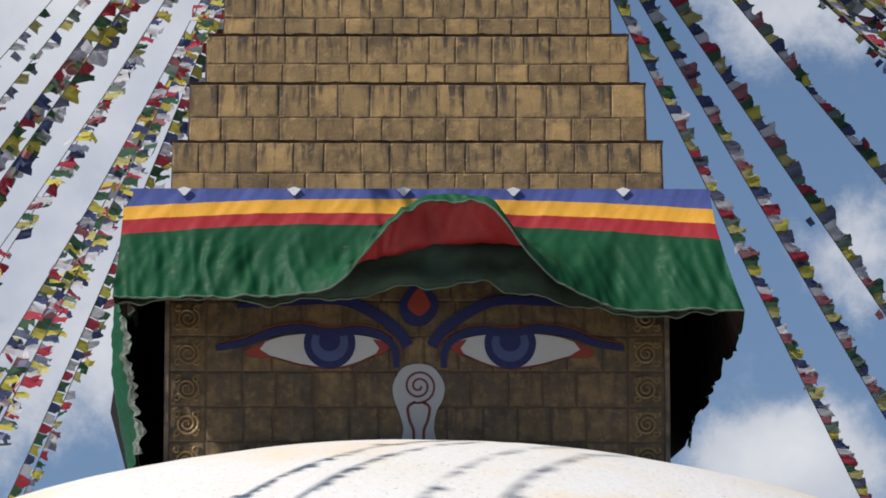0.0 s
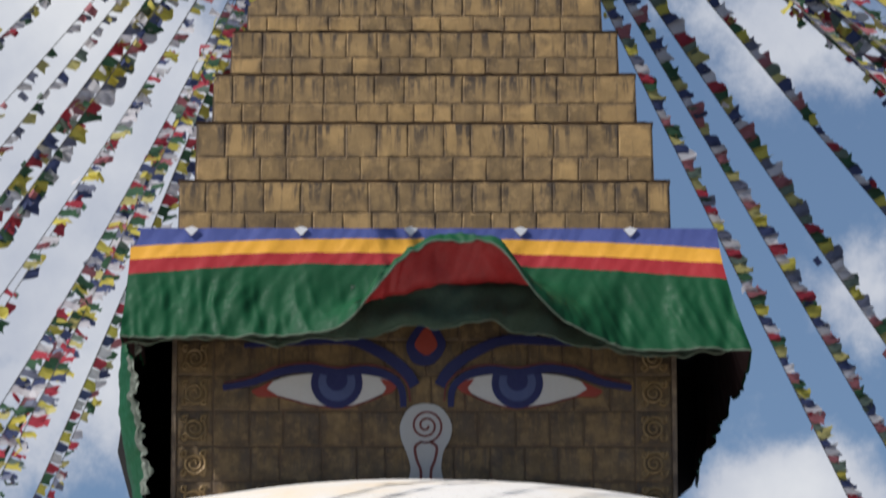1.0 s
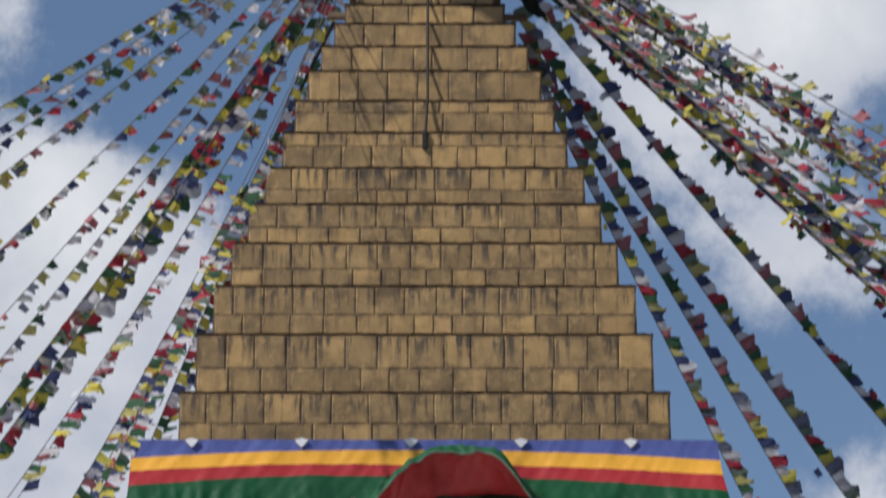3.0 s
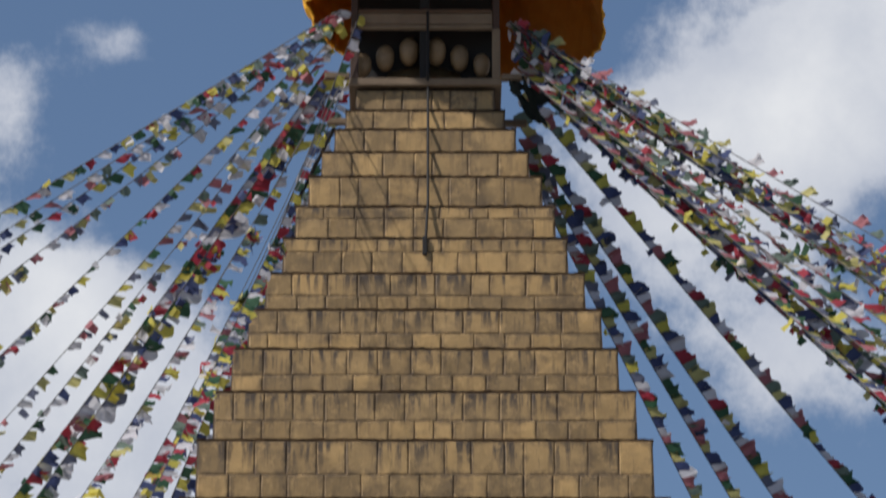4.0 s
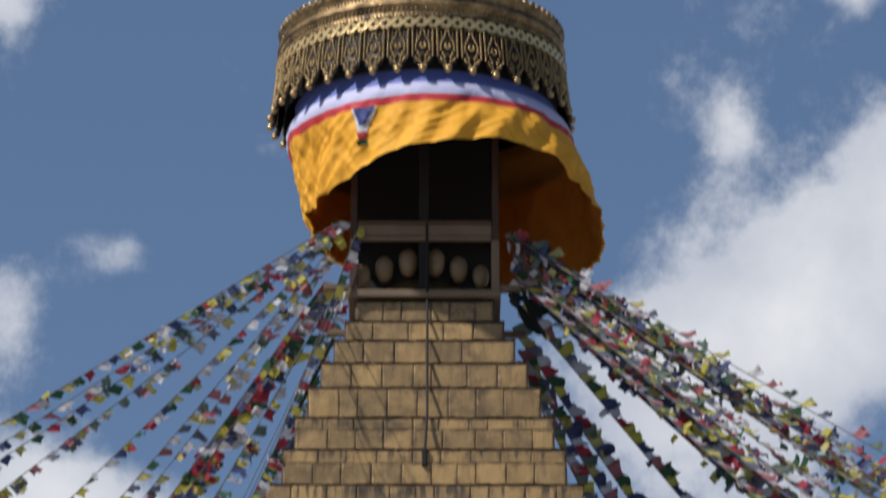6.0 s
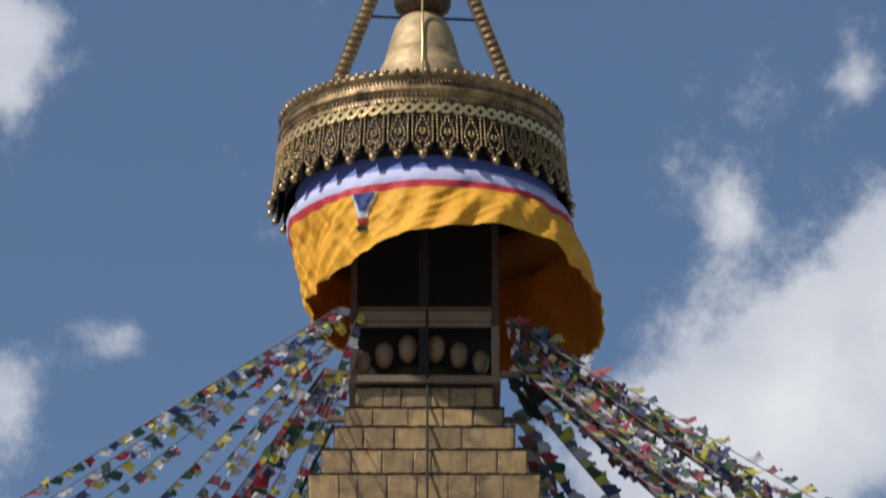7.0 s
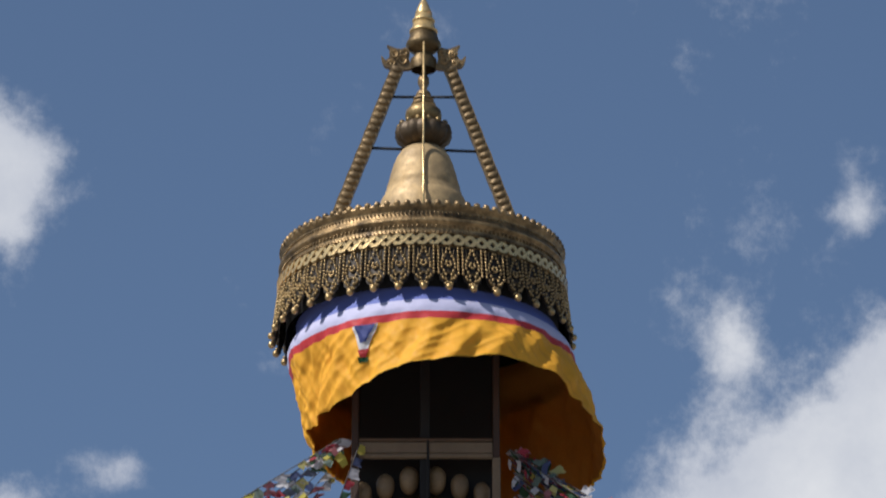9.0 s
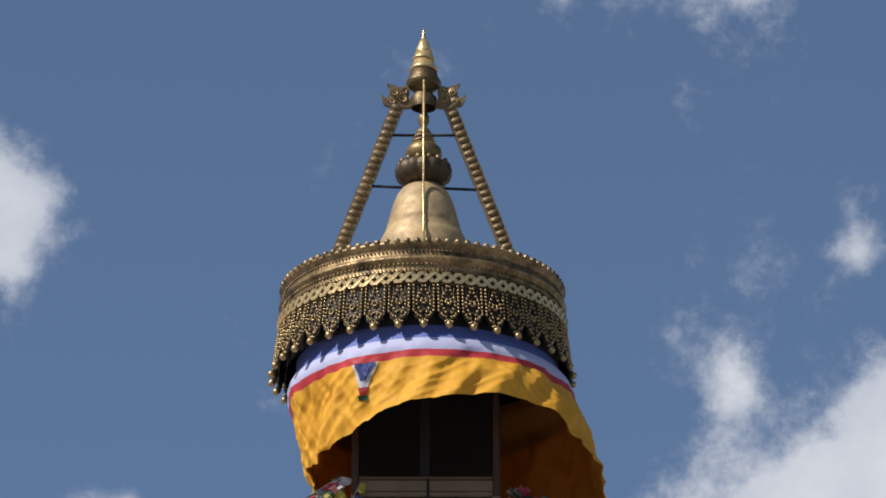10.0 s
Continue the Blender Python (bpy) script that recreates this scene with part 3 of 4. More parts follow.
# Added sheet, black to stand for shade; outline fitted to the camera's view.
own(part("rear_curtain", plate_poly(bmesh.new(), [(-3.50, 17.0), (3.15, 17.0), (3.30, 18.70), (3.58, 18.95), (3.72, 19.3), (3.76, 19.7), (3.60, 20.55), (-3.60, 20.55), (-4.00, 20.2), (-4.10, 19.4), (-3.80, 18.3)], 3.12, 3.18), BLACK_CLOTH, canopy, "added black sheet filling the shaded gap behind the block"), 20.6)
for side in (-1,):
    def curtain(a, v, off=0.0):
        z = 20.5 - 3.2 * v + 0.05 * noise.noise(Vector((a * 9, side, 0)))
        y = -3.42 + 6.7 * a
        if side < 0:
            x = 3.50 + 0.12 * smooth_step(0.1, 0.45, v) - 0.22 * smooth_step(0.6, 1.0, v) + 0.17 * smooth_step(0.0, 0.13, a) * smooth_step(0.0, 0.08, v)
        else:
            x = 3.55 + 0.22 * smooth_step(0.05, 0.42, v) - 0.52 * smooth_step(0.5, 1.0, v) + 0.04 * smooth_step(0.0, 0.13, a)
        rag = 0.07 * noise.noise(Vector((v * 15, side * 3.0, 0.5))) + 0.05 * noise.noise(Vector((v * 34, side * 3.0, 1.5)))
        x += (rag if a < 0.02 else rag * 0.35) + (0.015 * math.sin(y * 4 + v * 2) * (0.3 + v) if side < 0 else -0.10 * smooth_step(0, 0.06, a))
        return Vector((side * (x - off), y, z))
    ob = own(part("side_curtain", sheet(bmesh.new(), curtain, 70, 60), CG, canopy, "green side curtain with a ragged edge", smooth=True), 20.6)
    def ruffle(p, v):
        t = 0.26 + 0.72 * v
        at = curtain(0.0, t)
        wide = 0.09 + 0.10 * noise.noise(Vector((t * 21, 4.0, 0.0))) + 0.05 * noise.noise(Vector((t * 50, 4.0, 0.0)))
        return at + Vector((-side * wide * p, -0.03 - 0.09 * p * abs(noise.noise(Vector((t * 26, p * 2, 1.0)))), 0.05 * p * noise.noise(Vector((t * 30, 0, 7.0)))))
    own(part("torn_lining", sheet(bmesh.new(), ruffle, 8, 150), TORN, canopy, "grey torn lining along the edge", smooth=True), 20.6)
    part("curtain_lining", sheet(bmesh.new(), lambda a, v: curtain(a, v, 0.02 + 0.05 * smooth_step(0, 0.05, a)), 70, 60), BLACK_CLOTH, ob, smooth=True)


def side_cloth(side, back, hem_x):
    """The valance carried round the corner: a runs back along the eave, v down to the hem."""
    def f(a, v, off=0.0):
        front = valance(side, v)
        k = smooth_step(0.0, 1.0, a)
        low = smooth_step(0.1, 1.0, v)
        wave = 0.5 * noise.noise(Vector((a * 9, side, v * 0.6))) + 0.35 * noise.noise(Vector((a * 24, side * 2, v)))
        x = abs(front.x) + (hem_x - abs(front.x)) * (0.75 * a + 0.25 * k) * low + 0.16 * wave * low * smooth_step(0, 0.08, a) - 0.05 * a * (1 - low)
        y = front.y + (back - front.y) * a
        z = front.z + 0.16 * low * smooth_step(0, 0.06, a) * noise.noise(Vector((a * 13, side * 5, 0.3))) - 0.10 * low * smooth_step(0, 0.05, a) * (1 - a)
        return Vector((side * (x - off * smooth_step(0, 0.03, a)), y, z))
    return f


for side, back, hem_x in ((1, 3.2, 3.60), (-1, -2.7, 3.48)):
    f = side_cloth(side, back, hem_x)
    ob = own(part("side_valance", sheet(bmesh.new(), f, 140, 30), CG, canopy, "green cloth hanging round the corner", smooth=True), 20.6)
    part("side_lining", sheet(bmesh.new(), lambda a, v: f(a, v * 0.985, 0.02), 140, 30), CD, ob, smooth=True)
HEM = material("frayed_hem", (0.12, 0.15, 0.11), 0.85, 0, (0.06, 0.10, 0.06), 20, 0.9, 40, 0.3, 40)
own(part("hem", tube(bmesh.new(), [valance(-1 + 0.01 * i, 1.0) for i in range(201)], 0.013, 5), HEM, canopy, "pale frayed hem"), 20.6)
own(part("inner_hem", tube(bmesh.new(), [inner(0.005 * i, 1.0) for i in range(201)], 0.014, 5), HEM, canopy, "pale frayed hem"), 20.6)

# ---- spire top: platform, timber box and lotus ornaments ----
crown = thing("spire_crown", "open timber box with gilded lotus eggs on the spire top", "crown box", at=(0, 0, 27.6))


def crown_box(name, lo, hi, mat, label="", bevel=0.01):
    return own(part(name, box(bmesh.new(), lo, hi, bevel), mat, crown, label), 27.6)


crown_box("platform", (-1.0, -1.0, 27.63), (1.0, 1.0, 27.73), PALE_TIMBER)
# Added black box, filling the crown's interior with shade.
crown_box("core", (-0.88, 0.0, 27.73), (0.88, 0.88, 31.3), BLACK_AND_SHADE, "added black box holding the shade inside the crown")
for y0 in (-0.99, 0.91):
    crown_box("rail", (-0.88, y0, 28.42), (0.88, y0 + 0.08, 28.475), PALE_TIMBER)
    crown_box("rail", (-0.88, y0 + 0.012, 28.485), (0.88, y0 + 0.068, 28.64), PALE_TIMBER)
    crown_box("rail", (-0.88, y0, 28.65), (0.88, y0 + 0.08, 28.69), TIMBER)
for sx in (-1, 1):
    crown_box("rail", (sx * 0.93 - 0.04, -0.88, 28.46), (sx * 0.93 + 0.04, 0.88, 28.64), PALE_TIMBER)
    for sy in (-1, 1):
        # Left feet take the darker timber to stand in for their shade.
        crown_box("post_foot", (sx * 0.93 - 0.055, sy * 0.94 - 0.055, 27.73), (sx * 0.93 + 0.055, sy * 0.94 + 0.055, 28.42), PALE_TIMBER if sx > 0 else DARK_SHADED_TIMBER)
        crown_box("post", (sx * 0.93 - 0.045, sy * 0.94 - 0.045, 28.42), (sx * 0.93 + 0.045, sy * 0.94 + 0.045, 31.2), DARK_SHADED_TIMBER)
crown_box("middle_post", (-0.075, -0.93, 27.73), (0.055, -0.82, 31.2), BLACK_AND_SHADE)
for y0 in (-0.98, 0.86):
    crown_box("cross_beam", (-1.32, y0, 27.74), (-0.99, y0 + 0.12, 27.82), PALE_TIMBER)
for y0 in (-0.98, 0.86):
    crown_box("cross_beam", (0.99, y0, 27.72), (1.36, y0 + 0.12, 27.80), PALE_TIMBER)
# Black sheet put behind the eggs where the box is in shade.
crown_box("backing", (-0.9, -0.55, 27.73), (0.9, -0.50, 28.6), BLACK_AND_SHADE)
EGG = material("dull_gilt", (0.27, 0.17, 0.08), 0.5, 0.2, (0.12, 0.08, 0.045), 20, 0.7, 30, 0.3, 20)
bm = bmesh.new()
lathe(bm, [(0.86, 27.74), (0.80, 27.95), (0.60, 28.10), (0.40, 28.14)], 40, (-0.02, 0.1))
own(part("lotus_base", bm, BRASS_DARK, crown, smooth=True), 27.6)
for x, z, k in ((-0.82, 28.00, 0.8), (-0.53, 28.10, 0.95), (-0.215, 28.19, 1.1), (0.14, 28.19, 1.1), (0.45, 28.10, 0.95), (0.74, 28.00, 0.8)):
    bm = ball(bmesh.new(), (0, 0, 0), 0.125 * k ** 0.5, 14, 10, (1, 0.8, 1.5))
    for v in bm.verts:
        if v.co.z > 0:
            v.co.x *= 1 + 0.25 * v.co.z / 0.16 * (1 - v.co.z / 0.2)
    ob = part("lotus_egg", bm, EGG, crown, smooth=True)
    ob.location = (x, -0.72, z - 27.6)

# black down-conductor from the crown over the upper tiers, ending at a rusty clamp
cable = [(0.03, -0.98, 28.66), (0.03, -1.06, 27.76)]
for top, half in list(zip(TOPS, HALF))[12:6:-1]:
    cable.append((0.035, -half - 0.05, top + 0.03))
cable.append((0.0, -1.86, 25.12))
conductor = part("conductor_cable", tube(bmesh.new(), cable, 0.018, 6), BLACK_AND_SHADE)
tagged(conductor, "black down-conductor cable clamped to the gilded tiers", "cable")
ob = part("clamp", box(bmesh.new(), (-0.035, -1.885, 25.02), (0.03, -1.81, 25.27), 0.01), BLACK_AND_SHADE, conductor)

# stay cable without flags, from the crown's beam down to the plaza
stay = []
for i in range(41):
    t = i / 40
    p = Vector((-1.22, 0.92, 27.70)).lerp(Vector((-22.4, 33.2, 0.02)) * 1.03, t)
    stay.append((p.x, p.y, p.z - 4 * 1.75 * t * (1 - t)))
tagged(part("stay_cable", tube(bmesh.new(), stay, 0.026, 6), BLACK_AND_SHADE), "thick black stay cable tied to the crown beam", "cable")

# torn dark cloths caught on the crown's beam end
RAG = material("dark_green_rag", (0.022, 0.030, 0.024), 0.85, 0, None, 8, 0.5, 30, 0.2, 20)
for k, (x0, z0, ln, dr) in enumerate(((1.14, 27.72, 0.50, 0.22), (1.10, 27.70, 0.50, 0.62), (1.28, 27.72, 0.30, 0.70))):
    def rag_at(u, v):
        w = 0.20 * (1 - 0.55 * u) + 0.05 * noise.noise(Vector((u * 5, k, 0)))
        return Vector((x0 + ln * u + 0.05 * noise.noise(Vector((u * 4, v * 3, k))), -0.95 - 0.12 * math.sin(u * 5 + k) * u - 0.1 * k, z0 - dr * u - w * v + 0.06 * math.sin(7 * u + k) * v))
    rag = part("torn_cloth", sheet(bmesh.new(), rag_at, 14, 6, 0.004), RAG, smooth=True)
    tagged(rag, "torn dark green rag caught on the crown beam", "cloth", "torn rags")

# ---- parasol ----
FRINGE = material("dark_brass", (0.036, 0.025, 0.015), 0.55, 0.4, (0.012, 0.011, 0.008), 24, 0.7, 50, 0.4, 40)
AX = -0.047
parasol = thing("parasol", "round gilded parasol with lattice band and beaded brass fringe", "parasol", at=(AX, 0, 30.4))


def par(name, bm, mat, label="", smooth=False, parent=None):
    ob = part(name, bm, mat, parent or parasol, label, smooth)
    if parent is None:
        ob.location = (0, 0, -30.4)
    return ob


drum = par("drum", lathe(bmesh.new(), [(1.86, 31.0), (1.92, 31.02), (1.92, 31.22), (1.895, 31.24), (1.89, 31.35), (1.905, 31.36), (1.905, 31.38), (1.93, 31.39), (1.94, 31.42),
                                   (1.92, 31.45), (1.88, 31.46), (1.865, 31.60), (1.91, 31.62), (1.91, 31.66), (1.84, 31.69), (0.7, 31.93), (0.62, 32.0)], 128), BRASS, "banded gilt drum", True)
# Inner faces of the parasol carry their shade as black colour.
par("inner_drum", lathe(bmesh.new(), [(1.83, 31.68), (1.83, 30.5)], 96), BLACK_AND_SHADE)
par("ceiling_disc", lathe(bmesh.new(), [(1.84, 31.3), (0.3, 31.35)], 64), BLACK_AND_SHADE)
one = bmesh.new()
ball(one, (0, 0, 0), 0.049, 10, 8)
bead_me = part("bead", one, BRASS, drum, smooth=True)
COUNT = 88
for i in range(COUNT):
    a = 2 * math.pi * (i + 0.5) / COUNT
    ob = bead_me if i == 0 else new("bead", bead_me.data)
    ob.parent = drum
    ob.location = (1.885 * math.sin(a), -1.885 * math.cos(a), 31.67)
bm = bmesh.new()
for z, r, k, n in ((31.535, 1.885, 0.016, 220), (31.335, 1.90, 0.020, 190), (31.265, 1.905, 0.013, 220)):
    for i in range(n):
        a = 2 * math.pi * i / n
        res = bmesh.ops.create_icosphere(bm, subdivisions=1, radius=k)
        bmesh.ops.translate(bm, vec=(r * math.sin(a), -r * math.cos(a), z), verts=res["verts"])
tagged(par("bead_row", bm, BRASS, smooth=True), kind="stuff")

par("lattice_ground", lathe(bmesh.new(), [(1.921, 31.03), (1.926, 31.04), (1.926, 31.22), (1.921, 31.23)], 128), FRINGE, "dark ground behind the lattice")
LATTICE = material("bright_gilt", (0.80, 0.57, 0.26), 0.32, 0.65, (0.36, 0.24, 0.11), 24, 0.5, 40, 0.3, 30)
# lattice band: two crossing zigzags
bm = bmesh.new()
N_LAT = 76
for sgn in (-1, 1):
    for i in range(N_LAT):
        a0 = 2 * math.pi * i / N_LAT
        a1 = a0 + sgn * 2 * math.pi / N_LAT * 1.0
        ring = []
        for a, z in ((a0 - 0.020, 31.055), (a0 + 0.020, 31.055), (a1 + 0.020, 31.205), (a1 - 0.020, 31.205)):
            for r in (1.925, 1.955 + 0.004 * sgn):
                ring.append(bm.verts.new((r * math.sin(a), -r * math.cos(a), z)))
        o = [ring[k] for k in (1, 3, 5, 7)]
        q = [ring[k] for k in (0, 2, 4, 6)]
        bm.faces.new(o)
        for k in range(4):
            bm.faces.new((q[k], q[(k + 1) % 4], o[(k + 1) % 4], o[k]))
bmesh.ops.recalc_face_normals(bm, faces=bm.faces[:])
par("lattice_band", bm, LATTICE, "bright gilt lattice band")
for z in (31.045, 31.215):
    bm = bmesh.new()
    lathe(bm, [(1.93, z - 0.012), (1.96, z), (1.93, z + 0.012)], 128)
    par("moulding", bm, BRASS)

BEAD_GILT = material("polished_bead_gilt", (0.48, 0.33, 0.15), 0.35, 0.75, (0.28, 0.19, 0.08), 24, 0.6, 40, 0.0)
# fringe pendants: a solid dark plate, strings of beads, curls and a large drop
PEND = 38
bm = bmesh.new()
w = 0.152
outline = [(-w, 0.0), (w, 0.0), (w, -0.40), (0.125, -0.44), (0.115, -0.50), (0.07, -0.53), (0.05, -0.60), (0.0, -0.63), (-0.05, -0.60), (-0.07, -0.53), (-0.115, -0.50), (-0.125, -0.44), (-w, -0.40)]
f0 = [bm.verts.new((x, 0.0, z)) for x, z in outline]
f1 = [bm.verts.new((x, 0.02, z)) for x, z in outline]
bm.faces.new(f0)
bm.faces.new(f1[::-1])
for i in range(len(outline)):
    j = (i + 1) % len(outline)
    bm.faces.new((f0[i], f0[j], f1[j], f1[i]))
bmesh.ops.recalc_face_normals(bm, faces=bm.faces[:])
pend_plate = bm
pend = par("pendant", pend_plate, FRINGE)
bm = bmesh.new()
# an outer upright string, an inner one that swells and closes, a rosette and a foot
strings = [(0.132, -0.03 - 0.053 * i) for i in range(8)]
strings += [(0.018 + 0.072 * smooth_step(0, 0.6, i / 7) - 0.05 * smooth_step(0.7, 1, i / 7), -0.04 - 0.055 * i) for i in range(8)]
strings += [(0.036 * math.sin(k * math.pi / 3 + 0.3), -0.26 - 0.036 * math.cos(k * math.pi / 3 + 0.3)) for k in range(3)]
strings += [(0.04, -0.49), (0.075, -0.475), (0.095, -0.445), (0.02, -0.545), (0.045, -0.56)]
for sgn in (-1, 1):
    for bx, bz in strings:
        res = bmesh.ops.create_icosphere(bm, subdivisions=1, radius=0.0205)
        bmesh.ops.translate(bm, vec=(sgn * bx, -0.018, bz), verts=res["verts"])
beads = tagged(part("bead_string", bm, BEAD_GILT, pend, smooth=True), kind="stuff")
bm = bmesh.new()
for s in (-1, 1):
    pts = [(s * (0.02 + 0.075 * math.sin(a)), -0.01, -0.47 - 0.06 * math.cos(a) + 0.02) for a in [i / 10 * 4.4 for i in range(11)]]
    tube(bm, pts, 0.012, 5)
    tube(bm, [(s * 0.08, -0.006, -0.02), (s * 0.07, -0.006, -0.12), (s * 0.09, -0.006, -0.22), (s * 0.075, -0.006, -0.3)], 0.007, 5)
curls = part("curl", bm, BRASS_DARK, pend)
bm = ball(bmesh.new(), (0, -0.03, -0.615), 0.05, 12, 8)
drop = part("drop", bm, BEAD_GILT, pend, smooth=True)
pend_parts = [(beads.data, "bead_string"), (curls.data, "curl"), (drop.data, "drop")]
for i in range(PEND):
    a = 2 * math.pi * (i + 0.06) / PEND
    m = Matrix.Translation((1.925 * math.sin(a), -1.925 * math.cos(a), 31.04 - 30.4)) @ Matrix.Rotation(a, 4, "Z") @ Matrix.Rotation(radians(-7), 4, "X")
    if i == 0:
        ob = pend
    else:
        ob = new("pendant", pend.data)
        ob.parent = parasol
        for me, nm in pend_parts:
            c = new(nm, me)
            if nm == "bead_string":
                tagged(c, kind="stuff")
            c.parent = ob
    ob.matrix_local = m

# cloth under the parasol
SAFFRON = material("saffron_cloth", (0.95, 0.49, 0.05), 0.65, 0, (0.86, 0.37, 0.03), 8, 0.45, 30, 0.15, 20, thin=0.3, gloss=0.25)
# Same saffron cloth seen from inside, its shade put into the colour.
SKIRT_INSIDE_SHADED = material("shaded_saffron_cloth", (0.58, 0.23, 0.028), 0.8, 0, (0.36, 0.13, 0.016), 8, 0.6, 30, 0.15, 14, thin=0.35)
# The valance blue, lightened in colour to offset the fringe's cast shadow.
BAND_LIFTED_BLUE = material("lightened_blue_cloth", (0.12, 0.155, 0.42), 0.7, 0, (0.08, 0.10, 0.3), 8, 0.3, 40, 0.2, 20)
# White cloth with the bluish shade under the fringe mixed into it.
BAND_SHADED_WHITE = material("shaded_white_cloth", (0.46, 0.45, 0.61), 0.7, 0, (0.38, 0.38, 0.52), 8, 0.3, 40, 0.2, 20)
RED_BAND = material("bright_red_cloth", (0.50, 0.045, 0.05), 0.6, 0, (0.36, 0.03, 0.035), 8, 0.4, 30, 0.2, 18, gloss=0.2)
skirt = thing("parasol_skirt", "saffron cloth skirt banded blue, white and red, blowing in wind", "cloth skirt", at=(AX, 0, 30.4))
TH = (-180, -150, -125, -100, -78, -58, -44, -30, -14, 0, 15, 35, 55, 75, 95, 115, 140, 160, 180)
LEN = (1.5, 1.45, 1.5, 1.38, 1.30, 1.27, 1.30, 1.20, 1.04, 0.95, 0.90, 0.84, 1.00, 1.42, 1.68, 1.70, 1.6, 1.6, 1.5)
OUT = (-10, -12, -12, -12, -11, -8, -4, 3, 8, 12, 17, 18, 18, 16, 14, 10, 3, -4, -10)
TABLE = [(np.interp(t, TH, LEN), np.interp(t, TH, OUT)) for t in range(-180, 181)]


def skirt_at(a, v0, v1, v, off=0.0):
    th = -180 + 360 * a
    i = th + 180
    ks = [int(round(i + d)) % 360 for d in (-8, -4, 0, 4, 8)]
    length = sum(TABLE[k][0] for k in ks) / 5
    phi = sum(TABLE[k][1] for k in ks) / 5
    total = 0.36 + length
    s0 = v0
    s1 = total if v1 is None else v1
    s = s0 + (s1 - s0) * v
    soft = smooth_step(0.25, 0.95, s)
    ph = radians(phi)
    n = noise.noise
    seam = smooth_step(180, 150, abs(th))
    fold = seam * soft * (0.016 * math.sin(th * 0.45 + 4 * n(Vector((th * 0.03, s, 0)))) + 0.12 * n(Vector((th * 0.05, s * 1.2, 3.0))) + 0.035 * n(Vector((th * 0.13 + s * 2.5, s * 1.3, 6.0)))
                          + 0.014 * n(Vector((th * 0.4 + s * 3, s * 0.8, 8.0))) - 0.09 * abs(n(Vector((th * 0.08 + s * 1.8, s * 0.7 - th * 0.012, 11.0))))
                          - 0.06 * abs(n(Vector((th * 0.17 - s * 3.6, s * 1.2 + th * 0.02, 15.0)))) - 0.045 * abs(n(Vector((th * 0.12 + s * 4.5, s * 2.6, 21.0)))))
    curl = soft * soft
    r = 1.815 - 0.12 * max(0.0, math.sin(radians(-th))) + 0.18 * smooth_step(0.1, 0.5, s) + math.sin(ph) * s * (0.4 + 0.6 * curl) + fold - off
    z = 30.60 - math.cos(ph) * s + 0.08 * seam * soft * n(Vector((th * 0.06, 1.0, 2.0)))
    t = radians(th)
    return Vector((r * math.sin(t), -r * math.cos(t), z - 30.4))


for name, mat, v0, v1, nv, label in (("blue_band", BAND_LIFTED_BLUE, 0.0, 0.33, 6, "deep blue band"), ("white_band", BAND_SHADED_WHITE, 0.33, 0.53, 5, "white band"), ("red_band", RED_BAND, 0.53, 0.64, 4, "red band"),
                                     ("saffron_cloth", SAFFRON, 0.64, None, 60, "creased saffron cloth")):
    part(name, sheet(bmesh.new(), lambda a, v: skirt_at(a, v0, v1, v), 420, nv), mat, skirt, label, smooth=True)
part("skirt_lining", sheet(bmesh.new(), lambda a, v: skirt_at(a, 0.0, None, v * 0.985, 0.02), 260, 30), SKIRT_INSIDE_SHADED, skirt, "inner side of the saffron cloth, darkened for its shade", smooth=True)
# pointed emblem patch sewn on the saffron
def patch(name, mat, a0, a1, b0, b1, c0, c1, off):
    def f(p, q):
        th = (a0 + (a1 - a0) * p) * (1 - q) + (b0 + (b1 - b0) * p) * q
        return skirt_at((th + 180) / 360, 0.0, c0 + (c1 - c0) * q, 1.0, -off)
    return part(name, sheet(bmesh.new(), f, 6, 6, 0.003), mat, skirt)


patch("patch_white", WHITE_CLOTH, -27.5, -17, -24, -20.5, 0.645, 1.00, 0.012)
patch("patch_blue", CB, -26.5, -18, -23.5, -21, 0.643, 0.91, 0.020)
patch("patch_red", RED_BAND, -24.6, -19.9, -23.2, -21.3, 1.00, 1.12, 0.014)
patch("patch_green", CG, -24.2, -20.3, -24.0, -20.5, 1.12, 1.19, 0.014)

STRUT_GILT = material("aged_gilt", (0.25, 0.165, 0.075), 0.5, 0.5, (0.09, 0.06, 0.03), 24, 0.8, 30, 0.5, 24)
LOTUS = material("brown_bronze", (0.12, 0.08, 0.042), 0.5, 0.5, (0.04, 0.028, 0.016), 24, 0.8, 40, 0.3, 40)
BRASS_MID = material("worn_brass", (0.33, 0.225, 0.095), 0.45, 0.7, (0.07, 0.05, 0.025), 24, 0.8, 40, 0.3, 40)

# ---- pinnacle above the parasol ----
pinnacle = thing("pinnacle", "gilded bell, lotus rings and finial between two braced struts", "pinnacle", at=(AX + 0.012, 0, 31.9))


def pin(name, bm, mat, label="", smooth=True):
    return own(part(name, bm, mat, pinnacle, label, smooth), 31.9)


pin("bell", lathe(bmesh.new(), [(0.62, 31.92), (0.60, 32.38), (0.555, 32.48), (0.525, 32.52), (0.52, 32.56), (0.495, 32.62), (0.50, 32.64), (0.475, 32.72), (0.44, 32.86), (0.405, 32.98), (0.36, 33.09), (0.30, 33.18), (0.22, 33.24), (0.12, 33.27)], 48),
    BRASS_PALE, "plain pale gilt bell")
